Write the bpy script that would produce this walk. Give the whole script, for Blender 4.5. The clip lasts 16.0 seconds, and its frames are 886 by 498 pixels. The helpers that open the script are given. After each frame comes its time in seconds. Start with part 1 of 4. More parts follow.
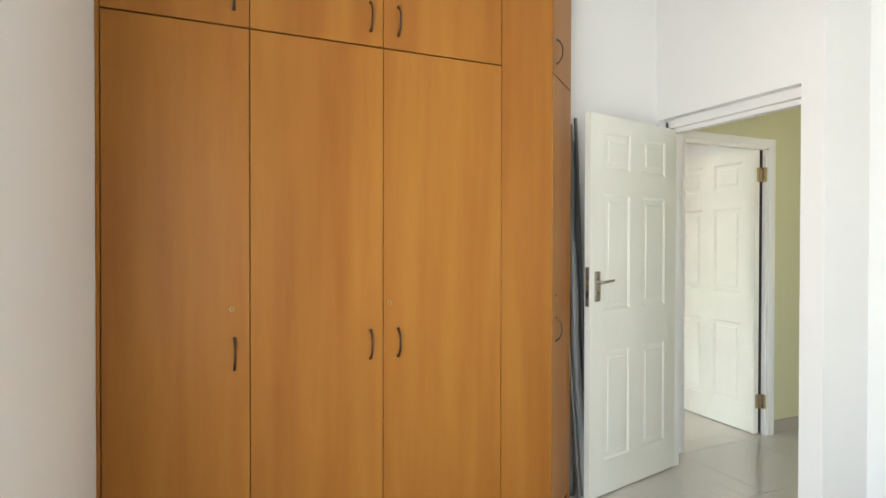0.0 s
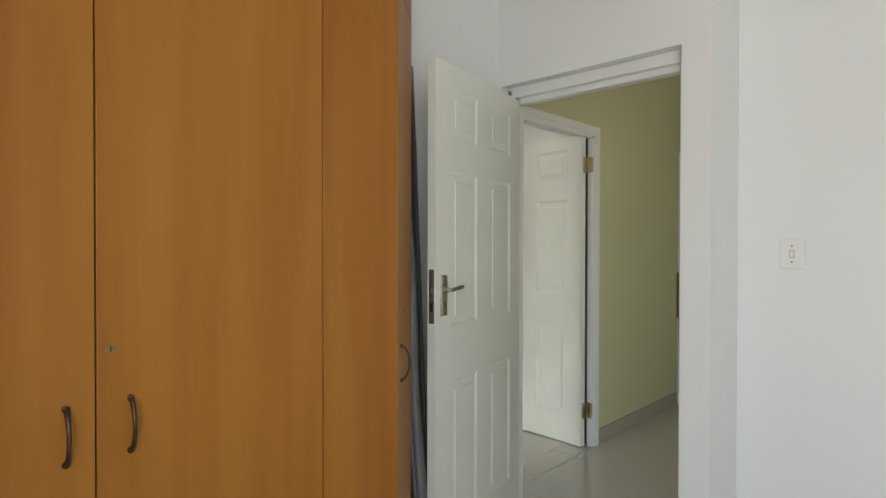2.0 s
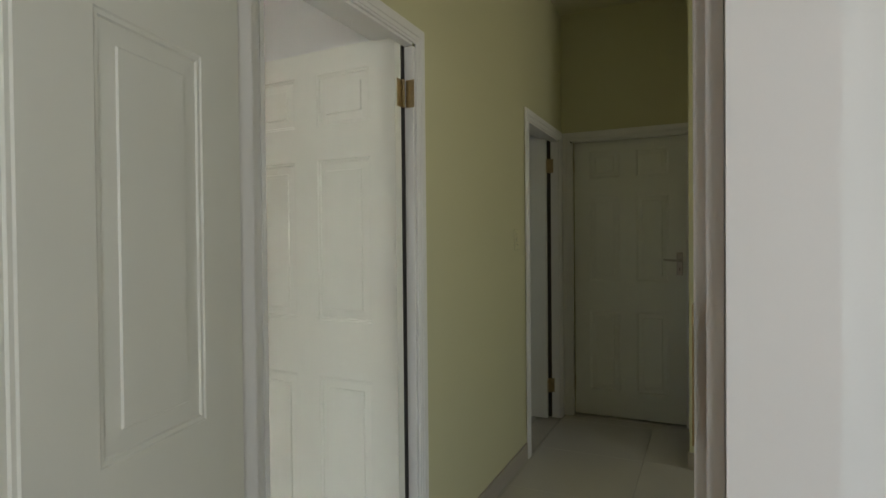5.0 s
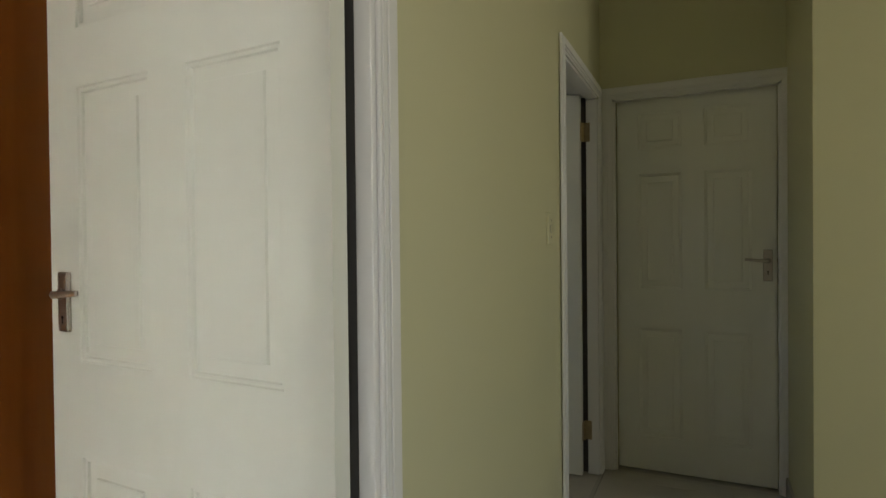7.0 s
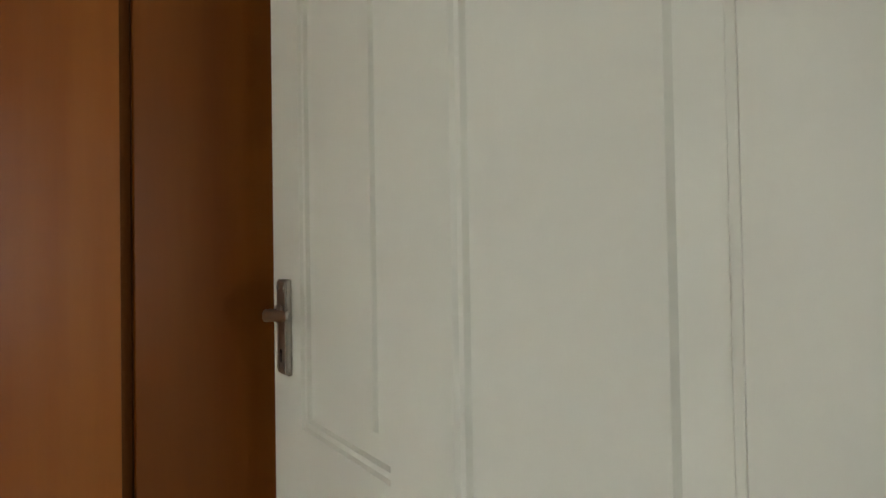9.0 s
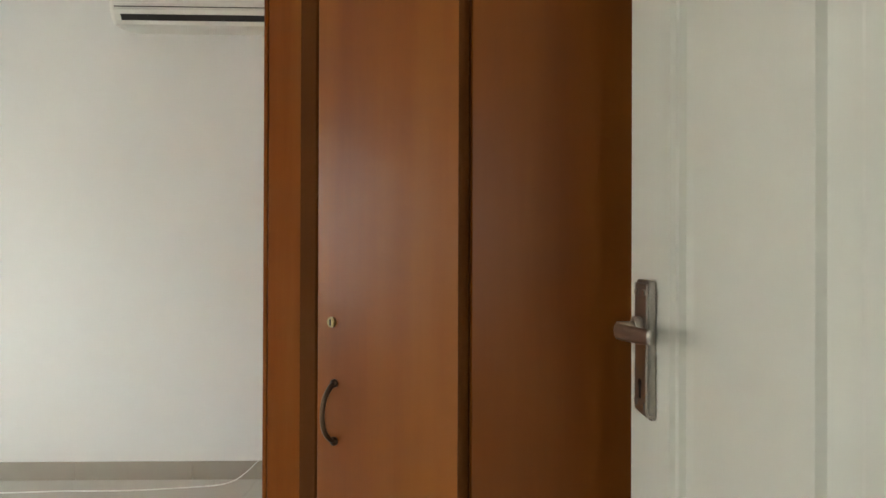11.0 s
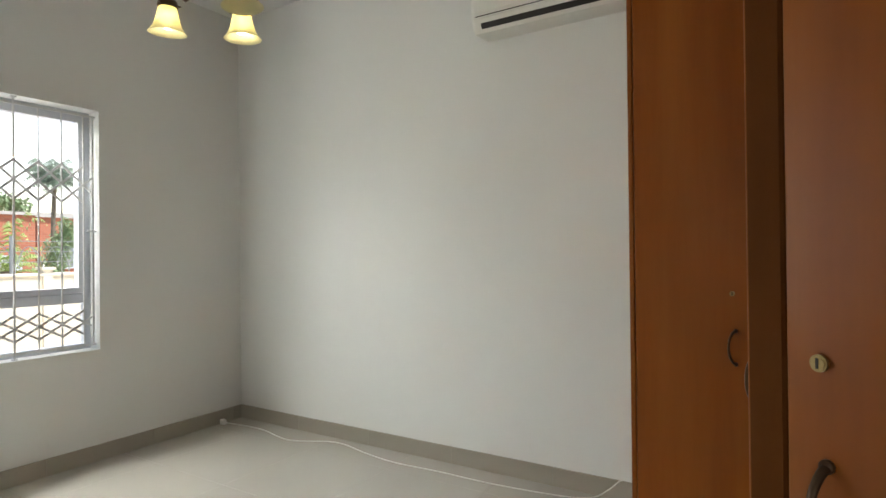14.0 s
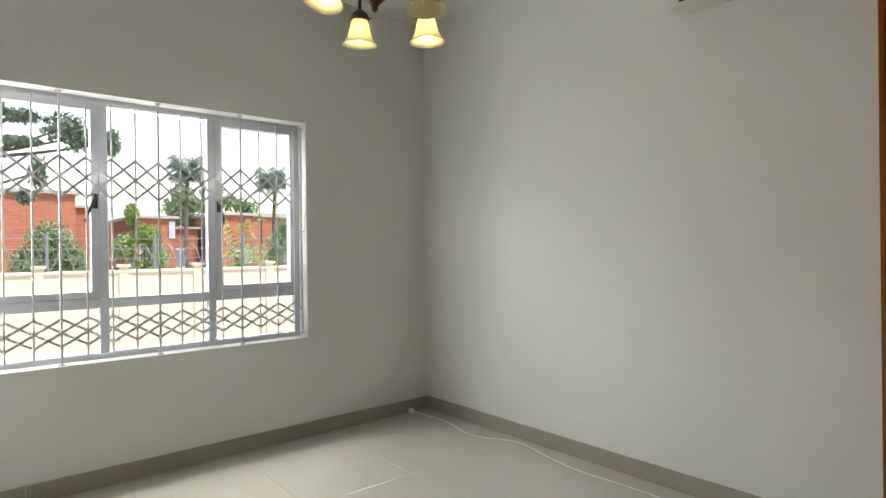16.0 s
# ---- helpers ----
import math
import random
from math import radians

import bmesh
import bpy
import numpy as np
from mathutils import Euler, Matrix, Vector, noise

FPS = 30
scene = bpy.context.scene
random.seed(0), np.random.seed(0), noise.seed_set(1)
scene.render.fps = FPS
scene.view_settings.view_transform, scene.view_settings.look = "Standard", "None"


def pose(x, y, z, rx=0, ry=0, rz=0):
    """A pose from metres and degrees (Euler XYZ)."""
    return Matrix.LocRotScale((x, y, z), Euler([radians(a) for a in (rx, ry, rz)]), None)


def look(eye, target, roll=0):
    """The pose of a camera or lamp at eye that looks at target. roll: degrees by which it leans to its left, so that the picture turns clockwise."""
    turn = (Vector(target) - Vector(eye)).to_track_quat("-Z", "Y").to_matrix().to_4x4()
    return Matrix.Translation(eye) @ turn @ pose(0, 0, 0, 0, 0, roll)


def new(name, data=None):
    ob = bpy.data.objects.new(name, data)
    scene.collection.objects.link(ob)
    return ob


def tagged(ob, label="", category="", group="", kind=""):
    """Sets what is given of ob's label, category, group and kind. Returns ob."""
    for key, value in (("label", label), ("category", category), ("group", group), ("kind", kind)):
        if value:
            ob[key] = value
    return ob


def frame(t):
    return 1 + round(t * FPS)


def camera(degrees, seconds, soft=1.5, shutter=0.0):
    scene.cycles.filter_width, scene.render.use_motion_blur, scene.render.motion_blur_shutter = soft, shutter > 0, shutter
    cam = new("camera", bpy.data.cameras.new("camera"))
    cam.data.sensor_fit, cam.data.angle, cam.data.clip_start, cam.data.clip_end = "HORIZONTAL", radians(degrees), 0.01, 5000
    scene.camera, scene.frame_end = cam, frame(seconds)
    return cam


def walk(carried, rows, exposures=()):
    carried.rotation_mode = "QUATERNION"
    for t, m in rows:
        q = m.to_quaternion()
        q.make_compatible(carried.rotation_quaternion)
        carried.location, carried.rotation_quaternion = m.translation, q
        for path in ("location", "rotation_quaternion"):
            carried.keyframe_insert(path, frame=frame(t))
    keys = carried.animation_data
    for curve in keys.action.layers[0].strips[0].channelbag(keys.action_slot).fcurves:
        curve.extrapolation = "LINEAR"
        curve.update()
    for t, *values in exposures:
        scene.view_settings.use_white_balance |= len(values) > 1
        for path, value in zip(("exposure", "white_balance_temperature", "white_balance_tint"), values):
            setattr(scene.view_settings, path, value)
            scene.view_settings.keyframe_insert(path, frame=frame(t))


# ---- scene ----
cam = camera(76.1, 16.0)
EXPOSURES = ((0.0, 2.2, 6500, 10), (1.5, 1.6, 6500, 10), (2.5, 1.15, 6500, 10), (3.5, 0.8, 6500, 10), (4.2, 0.75, 6500, 10), (6.3, 1.70, 6750, 11.5), (7.0, 1.36, 6750, 11.5), (8.2, 0.8, 6750, 12),
             (10.3, 1.6, 6720, 11), (11.0, 1.48, 6650, 11), (12.5, 1.1, 6550, 10), (14.0, 1.14, 6500, 10), (15.0, 1.05, 6500, 10), (16.0, 0.95, 6500, 10))
PATH = [
    (0, (2.707, -2.541, 1.336), (0.875, -1.738, 1.317), 0.1),
    (0.5, (2.491, -2.506, 1.32), (0.743, -1.534, 1.297), 0.1),
    (1, (2.262, -2.396, 1.307), (0.611, -1.266, 1.289), 0.1),
    (1.5, (2.042, -2.294, 1.305), (0.5, -1.021, 1.285), 0.1),
    (2, (1.832, -2.189, 1.315), (0.447, -0.747, 1.294), 0.1),
    (2.5, (1.643, -1.975, 1.309), (0.398, -0.41, 1.287), -0.0),
    (3, (1.469, -1.754, 1.305), (0.325, -0.114, 1.286), -0.0),
    (3.5, (1.294, -1.525, 1.311), (0.261, 0.187, 1.288), -0.2),
    (4, (1.155, -1.248, 1.291), (0.216, 0.518, 1.269), -0.2),
    (4.2, (1.104, -1.141, 1.297), (0.193, 0.639, 1.272), -0.3),
    (6.3, (0.726, -0.039, 1.254), (-0.098, 1.784, 1.231), -0.6),
    (6.5, (0.661, 0.064, 1.259), (-0.165, 1.885, 1.237), -0.6),
    (7, (0.528, 0.264, 1.244), (-0.319, 2.076, 1.221), -0.6),
    (7.5, (0.406, 0.444, 1.235), (-0.536, 2.208, 1.224), -1.0),
    (8, (0.291, 0.566, 1.218), (-0.864, 2.199, 1.216), -1.0),
    (8.2, (0.221, 0.606, 1.209), (-1.021, 2.174, 1.222), -1.2),
    (10.3, (-0.197, 0.885, 1.218), (-2.157, 1.286, 1.219), 0.1),
    (10.5, (-0.208, 0.882, 1.217), (-2.187, 1.166, 1.222), 0.1),
    (11, (-0.234, 0.847, 1.214), (-2.233, 0.895, 1.222), 0.2),
    (11.5, (-0.29, 0.795, 1.208), (-2.285, 0.648, 1.217), 0.0),
    (12, (-0.36, 0.757, 1.208), (-2.333, 0.428, 1.219), -0.0),
    (12.5, (-0.395, 0.733, 1.208), (-2.331, 0.233, 1.216), -0.4),
    (13, (-0.449, 0.714, 1.208), (-2.322, 0.014, 1.215), -0.6),
    (13.5, (-0.471, 0.695, 1.215), (-2.267, -0.186, 1.223), -0.6),
    (14, (-0.494, 0.673, 1.21), (-2.192, -0.384, 1.221), -0.6),
    (14.5, (-0.511, 0.655, 1.216), (-2.104, -0.554, 1.224), -0.6),
    (15, (-0.525, 0.64, 1.223), (-2.01, -0.7, 1.226), -0.6),
    (15.5, (-0.54, 0.623, 1.231), (-1.922, -0.823, 1.229), -0.7),
    (16, (-0.55, 0.605, 1.234), (-1.838, -0.925, 1.231), -0.7),
]
walk(cam, [(t, look(eye, target, roll)) for t, eye, target, roll in PATH], EXPOSURES)

# ---- world, sun, daylight ----
world = bpy.data.worlds.new("world")
scene.world = world
world.use_nodes = True
wn = world.node_tree
sky = wn.nodes.new("ShaderNodeTexSky")
sky.sky_type = 'NISHITA'
sky.sun_disc = False
sky.sun_elevation = radians(58)
sky.sun_rotation = radians(200)
sky.air_density, sky.dust_density, sky.ozone_density = 1.2, 2.6, 1.0
wn.nodes["Background"].inputs["Strength"].default_value = 0.15
wn.links.new(sky.outputs[0], wn.nodes["Background"].inputs["Color"])

sun_data = bpy.data.lights.new("sun", 'SUN')
sun_data.energy, sun_data.angle, sun_data.color = 3.4, radians(10), (1.0, 0.97, 0.93)
sun = new("sun", sun_data)
sun.matrix_world = look((-6, 14, 30), (0, -1, 0))


def daylight(name, eye, target, width, height, watts, color=(0.93, 0.97, 1.0)):
    """An area lamp that stands in for the sky's light at a window."""
    data = bpy.data.lights.new(name, 'AREA')
    data.shape, data.size, data.size_y = 'RECTANGLE', width, height
    data.energy, data.color = watts, color
    ob = new(name, data)
    ob.matrix_world = look(eye, target)
    return ob


daylight("daylight_room_a", (2.55, -2.93, 1.40), (2.55, 0, 1.3), 1.55, 1.35, 15, (0.91, 0.955, 1.0))
# lamp of an added, unseen hall window, placed to light the hall's end
daylight("daylight_hall", (3.66, 1.1, 1.5), (0.9, 2.9, 1.4), 1.2, 1.4, 5.6, (1.0, 0.98, 0.9))
# two added unseen lamps: at the window's far end, and outside above its head
daylight("daylight_room_b", (-0.46, -3.15, 1.36), (-2.6, -1.0, 1.1), 0.15, 1.3, 7.0, (0.99, 1.0, 0.955))
daylight("daylight_room_b_sky", (-1.3, -3.26, 2.20), (-1.3, -2.3, 1.30), 1.9, 0.26, 22, (0.99, 1.0, 0.955))


# ---- materials ----
def mat(name, color, rough=0.5, metal=0.0, spec=0.5, vary=0.06, scale=3.0, fine=60.0, bump=0.05, dist=0.002, stretch=(1, 1, 1), coat=0.0, piece=0.0):
    """A painted, metal or stone surface with tone variation at two scales, fine relief and uneven gloss."""
    m = bpy.data.materials.new(name)
    m.use_nodes = True
    nt = m.node_tree
    b = nt.nodes["Principled BSDF"]
    tc = nt.nodes.new("ShaderNodeTexCoord")
    mp = nt.nodes.new("ShaderNodeMapping")
    mp.inputs["Scale"].default_value = stretch
    nt.links.new(tc.outputs["Object"], mp.inputs["Vector"])
    big, small = nt.nodes.new("ShaderNodeTexNoise"), nt.nodes.new("ShaderNodeTexNoise")
    big.inputs["Scale"].default_value, big.inputs["Detail"].default_value = scale, 5
    small.inputs["Scale"].default_value, small.inputs["Detail"].default_value = fine, 4
    for n in (big, small):
        nt.links.new(mp.outputs[0], n.inputs["Vector"])
    mix = nt.nodes.new("ShaderNodeMix")
    mix.data_type = 'RGBA'
    mix.inputs[6].default_value = (*[max(0, c * (1 - vary)) for c in color], 1)
    mix.inputs[7].default_value = (*[min(1, c * (1 + vary)) for c in color], 1)
    add = nt.nodes.new("ShaderNodeMath")
    add.operation = 'MULTIPLY_ADD'
    add.inputs[1].default_value = 0.35
    nt.links.new(small.outputs["Fac"], add.inputs[0])
    nt.links.new(big.outputs["Fac"], add.inputs[2])
    sub = nt.nodes.new("ShaderNodeMath")
    sub.operation = 'SUBTRACT'
    sub.inputs[1].default_value = 0.175
    nt.links.new(add.outputs[0], sub.inputs[0])
    fac = sub.outputs[0]
    if piece:
        info = nt.nodes.new("ShaderNodeObjectInfo")
        pm = nt.nodes.new("ShaderNodeMath")
        pm.operation = 'MULTIPLY_ADD'
        pm.inputs[1].default_value = piece
        nt.links.new(info.outputs["Random"], pm.inputs[0])
        nt.links.new(fac, pm.inputs[2])
        fac = pm.outputs[0]
    nt.links.new(fac, mix.inputs[0])
    nt.links.new(mix.outputs[2], b.inputs["Base Color"])
    rr = nt.nodes.new("ShaderNodeMapRange")
    rr.inputs["To Min"].default_value, rr.inputs["To Max"].default_value = rough * 0.8, min(1, rough * 1.2)
    nt.links.new(big.outputs["Fac"], rr.inputs["Value"])
    nt.links.new(rr.outputs[0], b.inputs["Roughness"])
    b.inputs["Metallic"].default_value = metal
    b.inputs["Specular IOR Level"].default_value = spec
    b.inputs["Coat Weight"].default_value = coat
    b.inputs["Coat Roughness"].default_value = 0.15
    if bump:
        bp = nt.nodes.new("ShaderNodeBump")
        bp.inputs["Strength"].default_value, bp.inputs["Distance"].default_value = bump, dist
        nt.links.new(add.outputs[0], bp.inputs["Height"])
        nt.links.new(bp.outputs[0], b.inputs["Normal"])
    return m


def wood_mat(name, dark, mid, light, rough):
    """Cherry-coloured melamine: long upright grain, soft wide bands and a satin gloss."""
    m = bpy.data.materials.new(name)
    m.use_nodes = True
    nt = m.node_tree
    b = nt.nodes["Principled BSDF"]
    geo = nt.nodes.new("ShaderNodeNewGeometry")
    info = nt.nodes.new("ShaderNodeObjectInfo")
    shift = nt.nodes.new("ShaderNodeVectorMath")
    shift.operation = 'MULTIPLY_ADD'
    shift.inputs[1].default_value = (7, 5, 3)
    nt.links.new(info.outputs["Random"], shift.inputs[0])
    nt.links.new(geo.outputs["Position"], shift.inputs[2])
    noises = []
    for sx, sz, detail in ((6.0, 0.42, 3), (19.0, 1.5, 5), (120.0, 9.0, 3)):
        mp = nt.nodes.new("ShaderNodeMapping")
        mp.inputs["Scale"].default_value = (sx, sx, sz)
        nt.links.new(shift.outputs[0], mp.inputs["Vector"])
        n = nt.nodes.new("ShaderNodeTexNoise")
        n.inputs["Scale"].default_value, n.inputs["Detail"].default_value = 1.0, detail
        n.inputs["Distortion"].default_value = 0.12
        nt.links.new(mp.outputs[0], n.inputs["Vector"])
        noises.append(n)
    a1 = nt.nodes.new("ShaderNodeMath")
    a1.operation = 'MULTIPLY_ADD'
    a1.inputs[1].default_value = 0.24
    nt.links.new(noises[1].outputs["Fac"], a1.inputs[0])
    nt.links.new(noises[0].outputs["Fac"], a1.inputs[2])
    a2 = nt.nodes.new("ShaderNodeMath")
    a2.operation = 'MULTIPLY_ADD'
    a2.inputs[1].default_value = 0.10
    nt.links.new(noises[2].outputs["Fac"], a2.inputs[0])
    nt.links.new(a1.outputs[0], a2.inputs[2])
    ramp = nt.nodes.new("ShaderNodeValToRGB")
    e = ramp.color_ramp.elements
    e[0].position, e[0].color = 0.46, (*dark, 1)
    e[1].position, e[1].color = 0.88, (*light, 1)
    k = e.new(0.66)
    k.color = (*mid, 1)
    nt.links.new(a2.outputs[0], ramp.inputs[0])
    nt.links.new(ramp.outputs[0], b.inputs["Base Color"])
    b.inputs["Roughness"].default_value = rough
    b.inputs["Specular IOR Level"].default_value = 0.27
    bp = nt.nodes.new("ShaderNodeBump")
    bp.inputs["Strength"].default_value, bp.inputs["Distance"].default_value = 0.06, 0.001
    nt.links.new(noises[2].outputs["Fac"], bp.inputs["Height"])
    nt.links.new(bp.outputs[0], b.inputs["Normal"])
    return m


def glass_mat(name):
    m = bpy.data.materials.new(name)
    m.use_nodes = True
    b = m.node_tree.nodes["Principled BSDF"]
    b.inputs["Base Color"].default_value = (0.97, 0.99, 0.98, 1)
    b.inputs["Roughness"].default_value = 0.0
    b.inputs["IOR"].default_value = 1.02
    b.inputs["Transmission Weight"].default_value = 1.0
    return m


def shade_mat(name, color):
    """Frosted alabaster-like glass that lets the bulb's light through."""
    m = bpy.data.materials.new(name)
    m.use_nodes = True
    nt = m.node_tree
    nt.nodes.remove(nt.nodes["Principled BSDF"])
    out = nt.nodes["Material Output"]
    tr, df, mx = nt.nodes.new("ShaderNodeBsdfTranslucent"), nt.nodes.new("ShaderNodeBsdfDiffuse"), nt.nodes.new("ShaderNodeMixShader")
    n = nt.nodes.new("ShaderNodeTexNoise")
    n.inputs["Scale"].default_value = 30
    r = nt.nodes.new("ShaderNodeValToRGB")
    r.color_ramp.elements[0].color = (*[c * 0.9 for c in color], 1)
    r.color_ramp.elements[1].color = (*color, 1)
    nt.links.new(n.outputs["Fac"], r.inputs[0])
    nt.links.new(r.outputs[0], tr.inputs["Color"])
    nt.links.new(r.outputs[0], df.inputs["Color"])
    mx.inputs[0].default_value = 0.42
    nt.links.new(df.outputs[0], mx.inputs[1])
    nt.links.new(tr.outputs[0], mx.inputs[2])
    rf, my = nt.nodes.new("ShaderNodeBsdfRefraction"), nt.nodes.new("ShaderNodeMixShader")
    rf.inputs["Roughness"].default_value, rf.inputs["IOR"].default_value = 0.45, 1.15
    nt.links.new(r.outputs[0], rf.inputs["Color"])
    my.inputs[0].default_value = 0.2
    nt.links.new(mx.outputs[0], my.inputs[1])
    nt.links.new(rf.outputs[0], my.inputs[2])
    nt.links.new(my.outputs[0], out.inputs["Surface"])
    return m


def glow_mat(name, color, strength):
    m = bpy.data.materials.new(name)
    m.use_nodes = True
    b = m.node_tree.nodes["Principled BSDF"]
    b.inputs["Base Color"].default_value = (*color, 1)
    b.inputs["Emission Color"].default_value = (*color, 1)
    b.inputs["Emission Strength"].default_value = strength
    return m


WHITE = mat("wall_paint_white", (0.79, 0.793, 0.768), 0.55, vary=0.025, scale=1.2, fine=220, bump=0.12, dist=0.0015)
GREEN = mat("wall_paint_green", (0.58, 0.565, 0.36), 0.5, vary=0.03, scale=1.5, fine=220, bump=0.12, dist=0.0015)
CEIL = mat("ceiling_paint", (0.82, 0.82, 0.80), 0.7, vary=0.02, scale=1.0, fine=150, bump=0.08)
GLOSS = mat("door_enamel", (0.775, 0.78, 0.70), 0.32, vary=0.02, scale=4, fine=90, bump=0.05, dist=0.001, stretch=(4, 4, 1))
TRIM = mat("trim_enamel", (0.78, 0.775, 0.75), 0.36, vary=0.015, scale=3, fine=120, bump=0.02, dist=0.001)
WOOD = wood_mat("cherry_melamine", (0.285, 0.100, 0.013), (0.335, 0.130, 0.017), (0.385, 0.165, 0.025), 0.42)
# darker, redder copy of the cherry melamine, dimmer light put into its colour
WOOD_2 = wood_mat("dimmed_cherry_melamine", (0.23, 0.060, 0.0075), (0.28, 0.081, 0.010), (0.33, 0.109, 0.016), 0.34)
WOOD_DARK = mat("dark_edge_band", (0.105, 0.033, 0.007), 0.75, spec=0.05, vary=0.12, scale=6, fine=80, stretch=(6, 6, 0.6))
# dark grey that paints the shade between a door leaf and its jamb
REBATE_SHADE = mat("rebate_gap_shade", (0.085, 0.08, 0.07), 0.6, vary=0.15, scale=8)
TILE = mat("porcelain_tile", (0.55, 0.525, 0.465), 0.05, vary=0.03, scale=2.2, fine=45, bump=0.0, piece=0.04, coat=0.25)
GROUT = mat("grout", (0.50, 0.475, 0.415), 0.8, vary=0.1, scale=12)
SKIRT = mat("skirting_tile", (0.385, 0.35, 0.29), 0.42, spec=0.3, vary=0.02, scale=1.2, fine=30, bump=0.0)
BRONZE = mat("antique_bronze", (0.10, 0.062, 0.04), 0.36, metal=0.85, vary=0.25, scale=30, fine=120)
HINGE = mat("worn_hinge_brass", (0.46, 0.37, 0.22), 0.34, metal=1.0, vary=0.3, scale=40, fine=160)
BRASS = mat("worn_brass", (0.33, 0.24, 0.11), 0.34, metal=1.0, vary=0.25, scale=40, fine=160)
NICKEL = mat("satin_nickel", (0.46, 0.43, 0.38), 0.3, metal=1.0, vary=0.12, scale=30, fine=200)
LOCKSTEEL = mat("worn_lock_steel", (0.24, 0.205, 0.19), 0.42, metal=0.8, vary=0.3, scale=35, fine=150)
DARK = mat("dark_void", (0.02, 0.018, 0.016), 0.7, vary=0.1)
PLASTIC = mat("white_plastic", (0.80, 0.79, 0.75), 0.38, vary=0.02, scale=5, bump=0.0)
AC_PLASTIC = mat("aircon_plastic", (0.77, 0.77, 0.72), 0.4, vary=0.025, scale=3, bump=0.0)
ALU = mat("window_aluminium", (0.55, 0.57, 0.62), 0.38, metal=0.0, vary=0.03, scale=4, bump=0.02)
BAR = mat("grille_paint", (0.62, 0.62, 0.62), 0.4, vary=0.05, scale=12, bump=0.03)
BLACK = mat("black_handle", (0.025, 0.025, 0.027), 0.35, vary=0.1, scale=20)
STEEL = mat("grey_steel", (0.23, 0.23, 0.225), 0.34, metal=0.8, vary=0.15, scale=10, fine=90, stretch=(1, 1, 0.1))
WRAP = mat("grey_plastic_wrap", (0.205, 0.21, 0.205), 0.25, vary=0.25, scale=9, fine=40, bump=0.35, dist=0.01, stretch=(3, 3, 0.4))
GLASS = glass_mat("window_glass")
SHADE = shade_mat("frosted_shade", (0.90, 0.86, 0.62))
BULB = glow_mat("lit_bulb", (1.0, 0.87, 0.60), 10.0)
CFL = mat("unlit_bulb", (0.75, 0.74, 0.70), 0.3, vary=0.02)


# ---- mesh helpers ----
def finish(name, bm, material, parent=None, smooth=False):
    me = bpy.data.meshes.new(name)
    bmesh.ops.recalc_face_normals(bm, faces=bm.faces)
    bm.to_mesh(me)
    bm.free()
    for m in (material if isinstance(material, (list, tuple)) else [material]):
        me.materials.append(m)
    if smooth:
        for p in me.polygons:
            p.use_smooth = True
    ob = new(name, me)
    if parent:
        ob.parent = parent
    return ob


def part(name, bm, material, parent, label="", smooth=False, at=None):
    ob = finish(name, bm, material, parent, smooth)
    if at is not None:
        ob.matrix_basis = at
    if label:
        ob["label"] = label
    return ob


def empty(name, m=None):
    ob = new(name)
    ob.empty_display_size = 0.1
    if m is not None:
        ob.matrix_basis = m
    return ob


def box(bm, x0, x1, y0, y1, z0, z1, bevel=0.0, seg=1, m=None):
    vs = [bm.verts.new((x, y, z)) for z in (z0, z1) for y in (y0, y1) for x in (x0, x1)]
    fs = [bm.faces.new([vs[i] for i in q]) for q in ((0, 2, 3, 1), (4, 5, 7, 6), (0, 1, 5, 4), (2, 6, 7, 3), (0, 4, 6, 2), (1, 3, 7, 5))]
    if bevel:
        es = list({e for f in fs for e in f.edges})
        r = bmesh.ops.bevel(bm, geom=es, offset=bevel, segments=seg, profile=0.5, affect='EDGES')
        vs = list({v for f in r["faces"] for v in f.verts} | {v for v in vs if v.is_valid})
    if m is not None:
        bmesh.ops.transform(bm, matrix=m, verts=[v for v in vs if v.is_valid])
    return vs


def boxes(*rows, bevel=0.0):
    bm = bmesh.new()
    for r in rows:
        box(bm, *r, bevel=bevel)
    return bm


def tube(bm, pts, r, sides=8, r_end=None, cap=True):
    """A round bar along pts."""
    pts = [Vector(p) for p in pts]
    rings = []
    side = None
    for i, p in enumerate(pts):
        d = (pts[min(i + 1, len(pts) - 1)] - pts[max(i - 1, 0)]).normalized()
        if side is None:
            side = d.orthogonal().normalized()
        side = (side - d * side.dot(d)).normalized()
        up = d.cross(side)
        k = r if r_end is None else r + (r_end - r) * i / (len(pts) - 1)
        rings.append([bm.verts.new(p + (side * math.cos(a) + up * math.sin(a)) * k) for a in [2 * math.pi * j / sides for j in range(sides)]])
    for a, b in zip(rings, rings[1:]):
        for j in range(sides):
            bm.faces.new((a[j], a[(j + 1) % sides], b[(j + 1) % sides], b[j]))
    if cap:
        bm.faces.new(rings[0][::-1])
        bm.faces.new(rings[-1])
    return bm


def lathe(profile, sides=24, closed=False):
    """A turned shape from (radius, z) pairs."""
    bm = bmesh.new()
    rings = []
    for r, z in profile:
        rings.append([bm.verts.new((r * math.cos(2 * math.pi * j / sides), r * math.sin(2 * math.pi * j / sides), z)) for j in range(sides)])
    for a, b in zip(rings, rings[1:]):
        for j in range(sides):
            bm.faces.new((a[j], a[(j + 1) % sides], b[(j + 1) % sides], b[j]))
    if closed:
        bm.faces.new(rings[0][::-1])
        bm.faces.new(rings[-1])
    return bm


